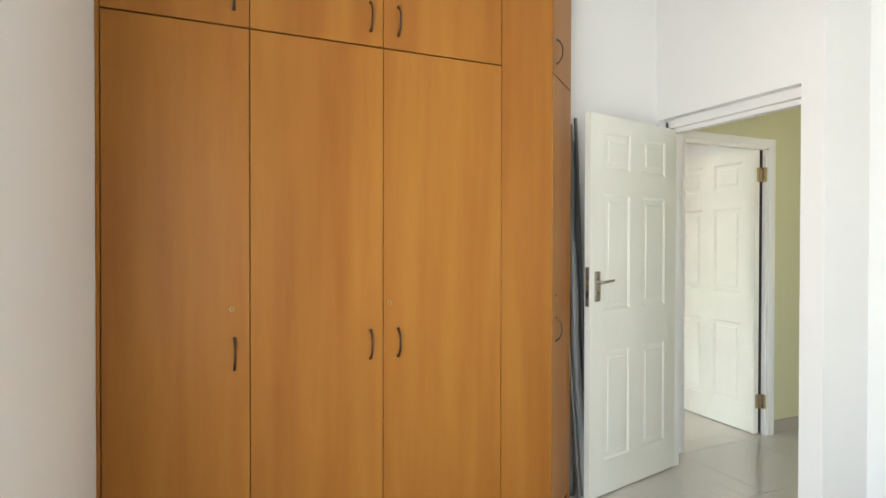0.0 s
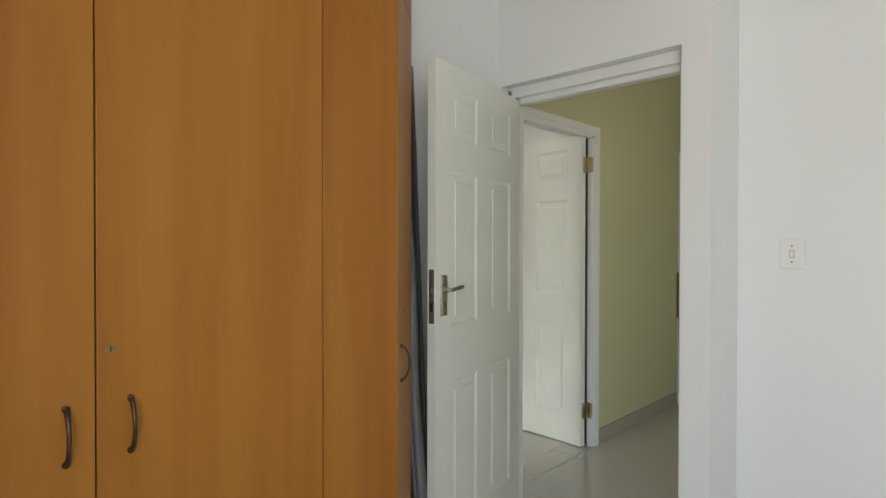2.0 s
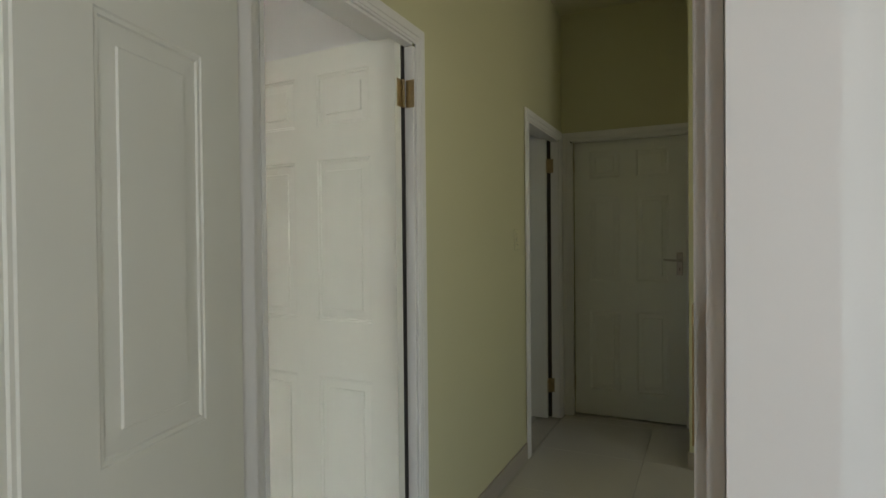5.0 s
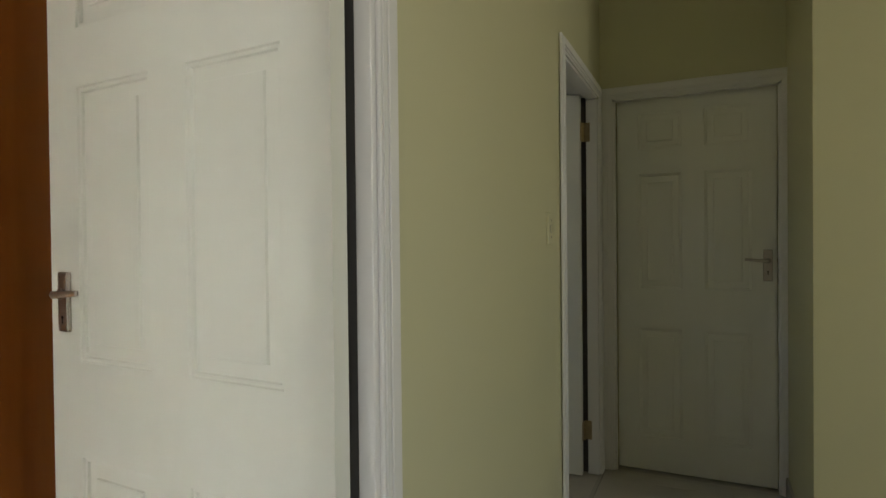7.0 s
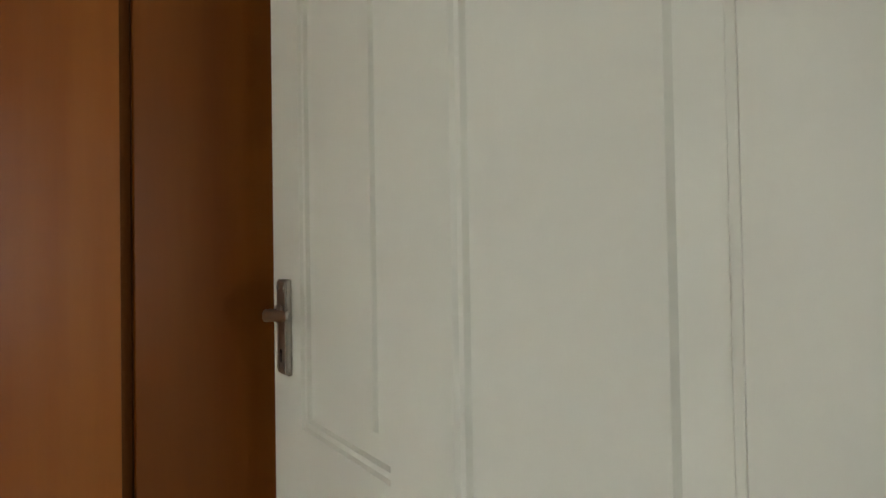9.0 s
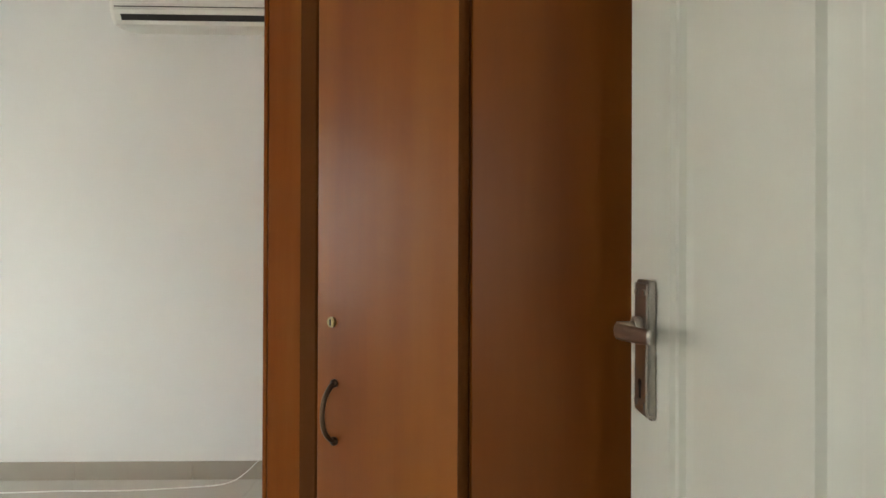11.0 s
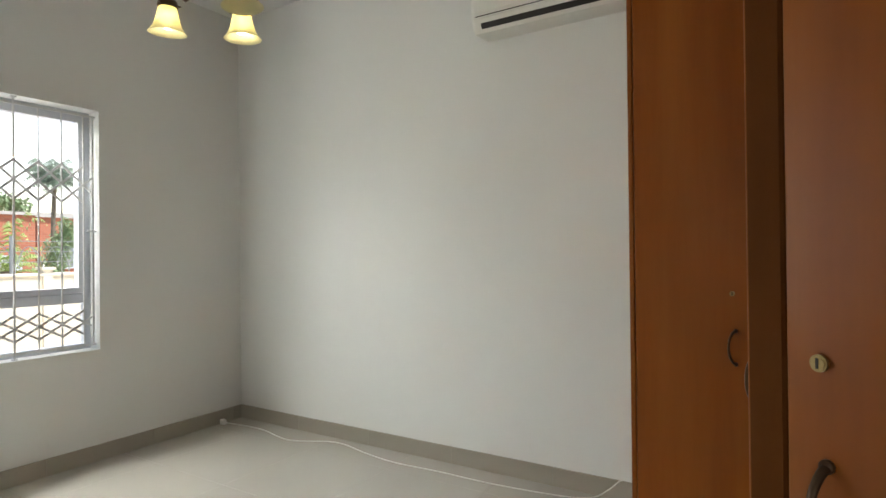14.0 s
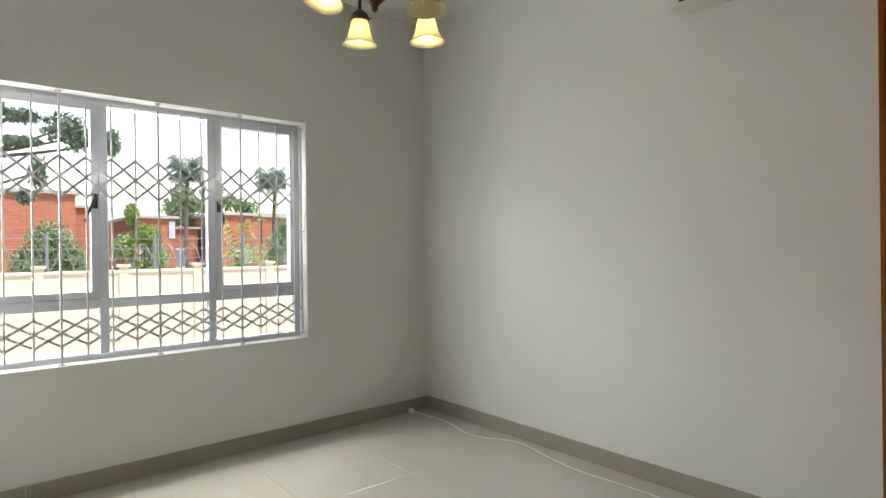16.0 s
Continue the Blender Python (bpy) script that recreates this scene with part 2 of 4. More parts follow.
def smoothline(pts, n=8):
    """Points on a soft curve through pts."""
    pts = [Vector(p) for p in pts]
    out = []
    for i in range(len(pts) - 1):
        p0, p1, p2, p3 = pts[max(i - 1, 0)], pts[i], pts[i + 1], pts[min(i + 2, len(pts) - 1)]
        for k in range(n):
            t = k / n
            out.append(0.5 * ((2 * p1) + (p2 - p0) * t + (2 * p0 - 5 * p1 + 4 * p2 - p3) * t * t + (3 * p1 - p0 - 3 * p2 + p3) * t ** 3))
    out.append(pts[-1])
    return out


def setting(name, bm, material, label, category):
    return tagged(finish(name, bm, material), label, category, kind="structure")


# ---- setting: walls, ceiling, floor slab ----
H = 2.95          # ceiling height
DT = 2.044        # top of the door frames
TW = "smooth white painted plaster wall"
TG = "pale olive-green painted plaster wall of the hall"
# wall between bedroom B and the hall, pierced by two doorways
BY0, BY1 = 0.305, 1.135
CY0, CY1 = 2.525, 3.353
setting("wall_hall_west", boxes((-0.075, 0, 0.07, BY0, 0, H), (-0.075, 0, BY0, BY1, DT - 0.02, H), (-0.075, 0, BY1, CY0, 0, H),
                                (-0.075, 0, CY0, CY1, DT - 0.02, H), (-0.075, 0, CY1, 3.62, 0, H)), GREEN, TG, "wall")
setting("wall_bedroom_b_east", boxes((-0.15, -0.0755, -3.2, BY0, 0, H), (-0.15, -0.0755, BY0, BY1, DT - 0.02, H), (-0.15, -0.0755, BY1, CY0, 0, H),
                                     (-0.15, -0.0755, CY0, CY1, DT - 0.02, H), (-0.15, -0.0755, CY1, 3.62, 0, H)), WHITE, TW, "wall")
setting("wall_bedroom_a_west", boxes((-0.075, 0.10, -3.0, 0.0695, 0, H)), WHITE, TW, "wall")
# wall with bedroom A's doorway, stepping back beside it
AX0, AX1, AZ = 0.125, 0.987, 2.074
setting("wall_bedroom_a_north", boxes((0.1005, AX0, 0, 0.07, 0, H), (AX0, AX1, 0, 0.07, AZ, H), (AX1, 1.097, 0, 0.38, 0, H),
                                      (1.0975, 4.5, 0.317, 0.38, 0, H)), WHITE, TW, "wall")
setting("wall_hall_south", boxes((0.0005, AX0, 0.0705, 0.13, 0, H), (AX0, AX1 - 0.0005, 0.0705, 0.13, AZ, H), (1.0, 3.8, 0.3805, 0.45, 0, H)), GREEN, TG, "wall")
# first box is an unseen backing added to block light behind the end door
setting("wall_hall_north", boxes((-0.1, 0.95, 3.625, 3.7, 0, H), (0, 0.045, 3.43, 3.6, 0, H), (0.045, 0.875, 3.43, 3.6, DT - 0.02, H), (0.876, 3.8, 2.70, 3.6, 0, H)), GREEN, TG, "wall")
# opening in this unseen wall is added to let the hall's light in
setting("wall_hall_east", boxes((3.6, 3.7, 0.45, 0.5, 0, H), (3.6, 3.7, 1.7, 2.70, 0, H), (3.6, 3.7, 0.5, 1.7, 0, 0.75), (3.6, 3.7, 0.5, 1.7, 2.25, H)), GREEN, TG, "wall")
setting("wall_bedroom_a_south", boxes((0.1005, 1.75, -3.0, -2.84, 0, H), (3.35, 4.5, -3.0, -2.84, 0, H), (1.75, 3.35, -3.0, -2.84, 0, 0.67), (1.75, 3.35, -3.0, -2.84, 2.105, H)), WHITE, TW, "wall")
setting("wall_bedroom_a_east", boxes((4.3, 4.42, -2.84, 0.317, 0, H)), WHITE, TW, "wall")
# bedroom B
RX, RY, NY = -3.276, -2.84, 1.20
WX0, WX1, WZ0, WZ1 = -2.272, -0.34, 0.655, 2.070
setting("wall_bedroom_b_west", boxes((RX - 0.15, RX, RY - 0.22, NY + 0.1, 0, H)), WHITE, TW, "wall")
setting("wall_bedroom_b_south", boxes((RX, WX0, RY - 0.22, RY, 0, H), (WX1, -0.1505, RY - 0.22, RY, 0, H), (WX0, WX1, RY - 0.22, RY, 0, WZ0), (WX0, WX1, RY - 0.22, RY, WZ1, H)),
        WHITE, "white painted plaster wall with a wide barred window", "wall")
setting("wall_bedroom_b_north", boxes((RX, -0.1505, NY, NY + 0.12, 0, H)), WHITE, TW, "wall")
# small dark room behind the second hall door
# opening at y 2.0 to 2.6 is unseen, added to light the leaf
setting("wall_small_room", boxes((-2.0, -1.9, NY + 0.125, 2.0, 0, H), (-2.0, -1.9, 2.6, 3.62, 0, H), (-2.0, -1.9, 2.0, 2.6, 0, 1.4), (-2.0, -1.9, 2.0, 2.6, 2.0, H), (-1.9, -0.1505, 3.52, 3.62, 0, H)), WHITE, TW, "wall")
# unseen walls added past the closed door to stop light leaking in
setting("light_stop_end_room", boxes((-0.1, 1.2, 3.9, 4.0, 0, H), (-0.1, 0.0, 3.625, 3.9, 0, H), (0.9, 1.0, 3.601, 3.9, 0, H)), WHITE, TW, "wall")
# olive tint stands in for light bounced up from the green walls
setting("ceiling_hall", boxes((0.0, 3.6, 0.13, 3.43, H - 0.02, H - 0.001)), mat("hall_ceiling_bounce_tint", (0.66, 0.645, 0.46), 0.7, vary=0.03, scale=1.0), "hall ceiling tinted pale olive as by light off the green walls", "ceiling")
setting("ceiling", boxes((-3.45, 4.6, -3.06, 4.0, H, H + 0.12)), CEIL, "flat white painted ceiling", "ceiling")
floor = setting("floor", boxes((-3.42, 4.5, -3.05, 3.7, -0.2, -0.006)), GROUT, "glossy beige porcelain tiled floor", "floor")


# ---- doors ----
def door_frame(name, m, width, height, rebate=-0.12, arch=True, reb=0.012, drop=0.03, stop=-0.032):
    """A painted timber frame in an opening width wide: x runs across it, y points out of the wall on the hall side."""
    base = tagged(empty(name, m), "white enamelled timber door frame with stepped architrave" if arch else "white enamelled timber door frame set back in the plaster", "door frame", kind="structure")

    def side(bm, u):      # u maps distance from the jamb's outer edge inward
        def b(a, c, y0, y1, z1):
            x0, x1 = sorted((u(a), u(c)))
            box(bm, x0, x1, y0, y1, 0, z1, bevel=0.002)
        b(0, 0.035, stop, 0.004, height - drop)
        if arch:
            b(-0.042, 0.022, 0.0045, 0.014, height + 0.042)
            b(-0.036, -0.004, 0.0142, 0.018, height + 0.036)
            b(0.004, 0.014, 0.0142, 0.0165, height - 0.014)
    # rebates without the deep head are coloured dark, as the gap's shade
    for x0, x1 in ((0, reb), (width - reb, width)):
        part("rebate", boxes((x0, x1, rebate, stop - 0.0005, 0, height - 0.013)), TRIM if drop > 0.05 else REBATE_SHADE, base, "" if drop > 0.05 else "rebate coloured dark grey for the shade in the gap")
    bm = bmesh.new()
    side(bm, lambda a: a)
    part("jamb", bm, TRIM, base)
    bm = bmesh.new()
    side(bm, lambda a: width - a)
    part("jamb", bm, TRIM, base)
    bm = bmesh.new()
    box(bm, 0.0355, width - 0.0355, stop, 0.004, height - drop, height, bevel=0.002)
    box(bm, 0.0005, width - 0.0005, rebate, stop - 0.0005, height - (0.0125 if drop < 0.05 else 0.05), height, bevel=0.002)
    if arch:
        box(bm, 0.0225, width - 0.0225, 0.0045, 0.014, height - drop + 0.008, height + 0.042, bevel=0.002)
        box(bm, -0.0035, width + 0.0035, 0.0145, 0.020, height + 0.004, height + 0.036, bevel=0.002)
        box(bm, 0.0145, width - 0.0145, 0.0145, 0.019, height - 0.014, height - 0.004, bevel=0.001)
    part("head", bm, TRIM, base)
    return base


def lever_set(parent, w, y, out, inset=0.040, zb=1.035, zt=1.192):
    """Lever handle on a long plate; out is the side's direction along y."""
    cx = w - inset
    bm = bmesh.new()
    y0, y1 = sorted((y, y + out * 0.007))
    box(bm, cx - 0.0205, cx + 0.0205, y0, y1, zb, zt, bevel=0.0025, seg=2)
    y0, y1 = sorted((y + out * 0.007, y + out * 0.0095))
    box(bm, cx - 0.018, cx + 0.018, y0, y1, zb + 0.003, zt - 0.003, bevel=0.002, seg=2)
    plate = part("handle_plate", bm, NICKEL, parent, "satin nickel lever plate with keyhole")
    bm = bmesh.new()
    for z in (zb + 0.012, zt - 0.012):
        for dx in (-0.0105, 0.0105):
            tube(bm, [(cx + dx, y + out * 0.0095, z), (cx + dx, y + out * 0.0110, z)], 0.0037, 10)
    part("screws", bm, NICKEL, plate)
    bm = bmesh.new()
    tube(bm, [(cx, y + out * 0.009, 1.083), (cx, y + out * 0.0103, 1.083)], 0.0042, 12)
    y0, y1 = sorted((y + out * 0.009, y + out * 0.0103))
    box(bm, cx - 0.002, cx + 0.002, y0, y1, 1.068, 1.081)
    part("keyhole", bm, DARK, plate)
    bm = bmesh.new()
    tube(bm, [(cx, y + out * 0.009, 1.137), (cx, y + out * 0.016, 1.137)], 0.0125, 16)
    tube(bm, [(cx, y + out * 0.012, 1.137), (cx, y + out * 0.032, 1.137)], 0.0075, 12)
    line = smoothline([(cx + 0.003, y + out * 0.031, 1.136), (cx - 0.012, y + out * 0.036, 1.136), (cx - 0.048, y + out * 0.036, 1.139), (cx - 0.102, y + out * 0.034, 1.143)], 5)
    rings = []
    for i, p in enumerate(line):
        k = i / (len(line) - 1)
        hh, ww = 0.0062 + 0.0022 * math.sin(k * 2.6) - 0.001 * k * k, 0.0042 - 0.0022 * min(1, k * 2.5)
        rings.append([bm.verts.new(p + Vector((0, ww * math.cos(a), hh * math.sin(a)))) for a in [2 * math.pi * j / 10 for j in range(10)]])
    for a, b in zip(rings, rings[1:]):
        for j in range(10):
            bm.faces.new((a[j], a[(j + 1) % 10], b[(j + 1) % 10], b[j]))
    bm.faces.new(rings[0][::-1])
    bm.faces.new(rings[-1])
    part("lever", bm, NICKEL, plate, smooth=True)


def panel_door(name, m, w, label, jamb_plate=None, t=0.036, h=2.015, z0=0.008, inset=0.040, plate=(1.035, 1.192), relief=1.0):
    """A six-panel moulded door: hinged at the origin, along x, with one face at y = 0 and the other at y = -t."""
    base = tagged(empty(name, m), label, "door", kind="structure")
    pw = (w - 0.33) / 2
    xs = [0, 0.11, 0.11 + pw, 0.22 + pw, 0.22 + 2 * pw, w]
    zs = [z0, 0.19, 0.77, 0.985, 1.598, 1.73, 1.925, h]
    bm = bmesh.new()
    panels = []
    grids = []
    for y in (0, -t):
        g = [[bm.verts.new((x, y, z)) for x in xs] for z in zs]
        grids.append(g)
        for i in range(len(zs) - 1):
            for j in range(len(xs) - 1):
                f = bm.faces.new((g[i][j], g[i][j + 1], g[i + 1][j + 1], g[i + 1][j]))
                if i in (1, 3, 5) and j in (1, 3):
                    panels.append(f)
    a, b = grids
    n, k = len(zs) - 1, len(xs) - 1
    for j in range(k):
        bm.faces.new((a[0][j], a[0][j + 1], b[0][j + 1], b[0][j]))
        bm.faces.new((a[n][j], a[n][j + 1], b[n][j + 1], b[n][j]))
    for i in range(n):
        bm.faces.new((a[i][0], a[i + 1][0], b[i + 1][0], b[i][0]))
        bm.faces.new((a[i][k], a[i + 1][k], b[i + 1][k], b[i][k]))
    bmesh.ops.recalc_face_normals(bm, faces=bm.faces)
    for thick, depth in ((0.003, -0.0028), (0.006, -0.0005), (0.003, -0.0035), (0.005, 0.0), (0.024, 0.0010), (0.0025, 0.0034)):
        bmesh.ops.inset_individual(bm, faces=panels, thickness=thick, depth=depth * relief, use_even_offset=True)
    part("leaf", bm, GLOSS, base)
    lever_set(base, w, 0, 1, inset, *plate)
    lever_set(base, w, -t, -1, inset, *plate)
    bm = boxes((w - 0.0005, w + 0.0015, -t / 2 - 0.0115, -t / 2 + 0.0115, 1.01, 1.215), bevel=0.0005)
    lock = part("lock_plate", bm, LOCKSTEEL, base, "worn dark steel mortice lock plate")
    bm = boxes((w + 0.0016, w + 0.010, -t / 2 - 0.006, -t / 2 + 0.006, 1.125, 1.15), bevel=0.002)
    part("latch", bm, BRASS, lock)
    bm = boxes((w + 0.0016, w + 0.0022, -t / 2 - 0.006, -t / 2 + 0.006, 1.055, 1.09))
    part("bolt_slot", bm, DARK, lock)
    for z in (0.235, 1.82):
        bm = bmesh.new()
        tube(bm, [(-0.006, -t - 0.008, z - 0.05), (-0.006, -t - 0.008, z + 0.05)], 0.006, 10)
        for s in (-0.031, -0.01, 0.011, 0.032):
            tube(bm, [(-0.006, -t - 0.008, z + s - 0.001), (-0.006, -t - 0.008, z + s + 0.001)], 0.0066, 10)
        box(bm, -0.002, -0.0003, -t - 0.004, -0.012, z - 0.05, z + 0.05)
        if jamb_plate:
            box(bm, -0.042, -0.008, -jamb_plate, -jamb_plate + 0.0015, z - 0.05, z + 0.05)
            for s in (-0.034, 0, 0.034):
                tube(bm, [(-0.03, -jamb_plate + 0.0015, z + s), (-0.03, -jamb_plate + 0.003, z + s)], 0.004, 8)
        part("hinge", bm, HINGE, base, "worn brass butt hinge")
    return base


door_frame("door_frame_1", pose(AX0, 0.13, 0), AX1 - AX0 - 0.001, AZ - 0.001, rebate=-0.08, reb=0.02, drop=0.075, stop=-0.045)
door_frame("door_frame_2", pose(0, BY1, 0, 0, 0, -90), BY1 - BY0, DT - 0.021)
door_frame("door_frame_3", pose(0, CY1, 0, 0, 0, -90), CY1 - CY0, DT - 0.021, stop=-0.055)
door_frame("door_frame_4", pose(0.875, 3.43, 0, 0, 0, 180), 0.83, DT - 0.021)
panel_door("door_1", pose(0.172, 0.083, 0, 0, 0, -77.6), 0.775, "white six-panel door standing open into the bedroom", inset=0.054, relief=0.75)
panel_door("door_2", pose(-0.035, 1.036, 0, 0, 0, 177.6), 0.82, "white six-panel door standing open against the bedroom wall", 0.0635, inset=0.058, t=0.040, plate=(1.05, 1.186), relief=1.5)
panel_door("door_3", pose(-0.076, 3.258, 0, 0, 0, 180), 0.76, "white six-panel door standing open into a dark room", 0.0585)
panel_door("door_4", pose(0.082, 3.517, 0, 0, 0, 0), 0.756, "closed white six-panel door at the hall's end")
bm = boxes((AX1 - 0.0375, AX1 - 0.0355, 0.06, 0.082, 1.02, 1.2), bevel=0.0004)
setting("strike_plate", bm, BRASS, "worn brass strike plate on a door jamb", "strike plate")


# ---- built-in wardrobes ----
def bow_handle(parent, m, length=0.108):
    """A bow-shaped pull: z along it, -y out of the door."""
    L = length / 2
    bm = bmesh.new()
    pts = smoothline([(0, 0.0, L), (0, -0.012, L - 0.006), (0, -0.024, L * 0.5), (0, -0.028, 0), (0, -0.024, -L * 0.5), (0, -0.012, -L + 0.006), (0, 0.0, -L)], 4)
    n = len(pts)
    side = []
    for i, p in enumerate(pts):
        w = 0.0042 + 0.0022 * (1 - math.sin(math.pi * i / (n - 1)))
        d = (pts[min(i + 1, n - 1)] - pts[max(i - 1, 0)]).normalized()
        o = Vector((1, 0, 0)).cross(d)
        side.append([bm.verts.new(p + Vector((w * math.cos(a), 0, 0)) + o * (0.0036 * math.sin(a))) for a in [2 * math.pi * j / 8 for j in range(8)]])
    for a, b in zip(side, side[1:]):
        for j in range(8):
            bm.faces.new((a[j], a[(j + 1) % 8], b[(j + 1) % 8], b[j]))
    bm.faces.new(side[0][::-1])
    bm.faces.new(side[-1])
    for z in (L, -L):
        tube(bm, [(0, 0.0005, z), (0, -0.005, z)], 0.0068, 10)
    part("handle", bm, BRONZE, parent, "dark bronze bow handle", smooth=True, at=m)


def cam_lock(parent, m):
    bm = bmesh.new()
    tube(bm, [(0, 0.0005, 0), (0, -0.004, 0)], 0.0085, 18)
    tube(bm, [(0, -0.004, 0), (0, -0.0055, 0)], 0.0065, 18)
    lock = part("lock", bm, BRASS, parent, "small brass cam lock", at=m)
    bm = boxes((-0.0013, 0.0013, -0.0062, -0.0054, -0.005, 0.005))
    part("keyway", bm, DARK, lock)


SPLIT, TOP = 2.108, 2.86


def cupboard_front(base, m=None, length=0.5, handle_x=None, lock_x=None, split=SPLIT, hz=0.94, gap=0.0015, z0=0.085, wood=WOOD, bow=0.108, lean=0, lz=1.10):
    """A tall door with a small one above it, standing along x from m; y = 0 is the face and -y points into the room."""
    for name, a, b in (("door", z0, split - 0.003), ("upper_door", split + 0.003, TOP - 0.01)):
        bm = bmesh.new()
        box(bm, gap, length - gap, 0, 0.018, a, b, bevel=0.0018, seg=2)
        leaf = part(name, bm, wood, base, at=m)
        if handle_x is not None:
            z = hz if name == "door" else split + 0.115
            bow_handle(leaf, pose(handle_x, 0, z, 0, 0, lean), bow)
        if lock_x is not None and name == "door":
            cam_lock(leaf, pose(lock_x, 0, lz))


wardrobe = tagged(empty("built_in_wardrobe", pose(0.32, -1.9, 0)), "cherry-coloured built-in wardrobe with bronze bow handles and a slanting end door", "wardrobe")
off = Matrix.Translation((-0.32, 1.9, 0))
FX = 0.556
bm = boxes((0.102, FX - 0.020, -2.838, -1.075, 0.08, TOP), (0.102, 0.328, -1.0745, -0.810, 0.08, TOP))
for a, b in (((FX - 0.022, -1.075), (0.3295, -0.8105)),):
    v = [bm.verts.new((x, y, z)) for z in (0.08, TOP) for x, y in (a, b, (0.3285, -1.0745))]
    for q in ((0, 1, 2), (5, 4, 3), (0, 3, 4, 1), (1, 4, 5, 2), (2, 5, 3, 0)):
        bm.faces.new([v[i] for i in q])
part("carcass", bm, WOOD_DARK, wardrobe, at=off)
part("plinth", boxes((0.102, FX - 0.03, -2.838, -1.085, 0, 0.0795), (0.102, 0.30, -1.08, -0.83, 0, 0.0795)), WOOD_DARK, wardrobe, at=off)
part("cornice", boxes((0.102, FX + 0.004, -2.838, -1.075, TOP + 0.0005, H - 0.002)), WOOD, wardrobe, at=off)
part("end_panel", boxes((0.102, 0.330, -0.8095, -0.7915, 0.0, TOP), bevel=0.002), WOOD, wardrobe, at=off)
part("scribe", boxes((FX - 0.02, FX + 0.001, -2.8395, -2.8275, 0.0, TOP), bevel=0.002), WOOD, wardrobe, at=off)
for y0, y1, hy, ly in ((-2.826, -2.359, -2.412, -2.421), (-2.359, -1.857, -1.909, None), (-1.857, -1.322, -1.794, -1.832)):
    cupboard_front(wardrobe, off @ pose(FX, y0, 0, 0, 0, 90), y1 - y0, hy - y0, None if ly is None else ly - y0)
part("filler_panel", boxes((FX - 0.018, FX, -1.320, -1.060, 0.085, TOP - 0.01), bevel=0.002), WOOD, wardrobe, at=off)
cupboard_front(wardrobe, off @ pose(FX - 0.001, -1.055, 0, 0, 0, 130.4), 0.345, 0.062, 0.054)

wardrobe_2 = tagged(empty("built_in_wardrobe", pose(-2.0, 0.9, 0)), "cherry built-in corner wardrobe toned darker for dimmer light, with bow handles, one end slanting", "wardrobe")
off = Matrix.Translation((2.0, -0.9, 0))
FY, WXF, QX = 0.627, -2.553, -1.003
bm = boxes((-2.56, -1.21, FY + 0.02, NY - 0.002, 0.08, TOP), (RX + 0.002, WXF - 0.02, 0.190, NY - 0.002, 0.08, TOP), (-1.2095, QX - 0.02, 0.91, NY - 0.002, 0.08, TOP))
v = [bm.verts.new((x, y, z)) for z in (0.08, TOP) for x, y in ((-1.2095, FY + 0.025), (QX - 0.02, 0.9095), (-1.2095, 0.9095))]
for q in ((0, 1, 2), (5, 4, 3), (0, 3, 4, 1), (1, 4, 5, 2), (2, 5, 3, 0)):
    bm.faces.new([v[i] for i in q])
part("carcass", bm, WOOD_DARK, wardrobe_2, at=off)
part("plinth", boxes((-2.5, -1.22, FY + 0.04, NY - 0.002, 0, 0.0795), (RX + 0.002, WXF - 0.03, 0.20, NY - 0.002, 0, 0.0795), (-1.2, QX - 0.03, 0.9, NY - 0.002, 0, 0.0795)), WOOD_DARK, wardrobe_2, at=off)
part("cornice", boxes((RX + 0.002, WXF + 0.004, 0.172, NY - 0.002, TOP + 0.0005, H - 0.002), (WXF + 0.0045, -1.2, FY, NY - 0.002, TOP + 0.0005, H - 0.002)), WOOD_2, wardrobe_2, at=off)
part("end_panel", boxes((QX - 0.018, QX, 0.903, NY - 0.002, 0.0, TOP), bevel=0.003), WOOD_2, wardrobe_2, at=off)
part("end_panel", boxes((RX + 0.002, WXF + 0.001, 0.171, 0.1885, 0.0, TOP), bevel=0.003), WOOD_2, wardrobe_2, at=off)
# wing along the window-facing wall
cupboard_front(wardrobe_2, off @ pose(WXF, 0.189, 0, 0, 0, 90), wood=WOOD_2, length=0.415, handle_x=0.318, lock_x=0.308, split=TOP - 0.25, hz=0.89, lean=-48, lz=1.065)
# long front towards the window
n = 3
step = (-1.2 - WXF - 0.024) / n
for i in range(n):
    x0 = WXF + 0.022 + i * step
    cupboard_front(wardrobe_2, off @ pose(x0, FY, 0), wood=WOOD_2, length=step, handle_x=0.045 if i == n - 1 else step - 0.045, hz=0.985)
part("corner_post", boxes((0, 0.046, 0, 0.02, 0.0, TOP), bevel=0.003), WOOD_DARK, wardrobe_2, "dark brown corner post", at=off @ pose(-1.196, FY, 0, 0, 0, 49.5))
cupboard_front(wardrobe_2, off @ pose(-1.166, 0.663, 0, 0, 0, 54.7), wood=WOOD_2, length=0.285, handle_x=0.042, lock_x=0.036, hz=0.957, bow=0.092)
bm = bmesh.new()
tube(bm, [(-1.008, 0.894, 0.0), (-1.008, 0.894, TOP)], 0.008, 10)
part("edge_bead", bm, WOOD_DARK, wardrobe_2, smooth=True, at=off)


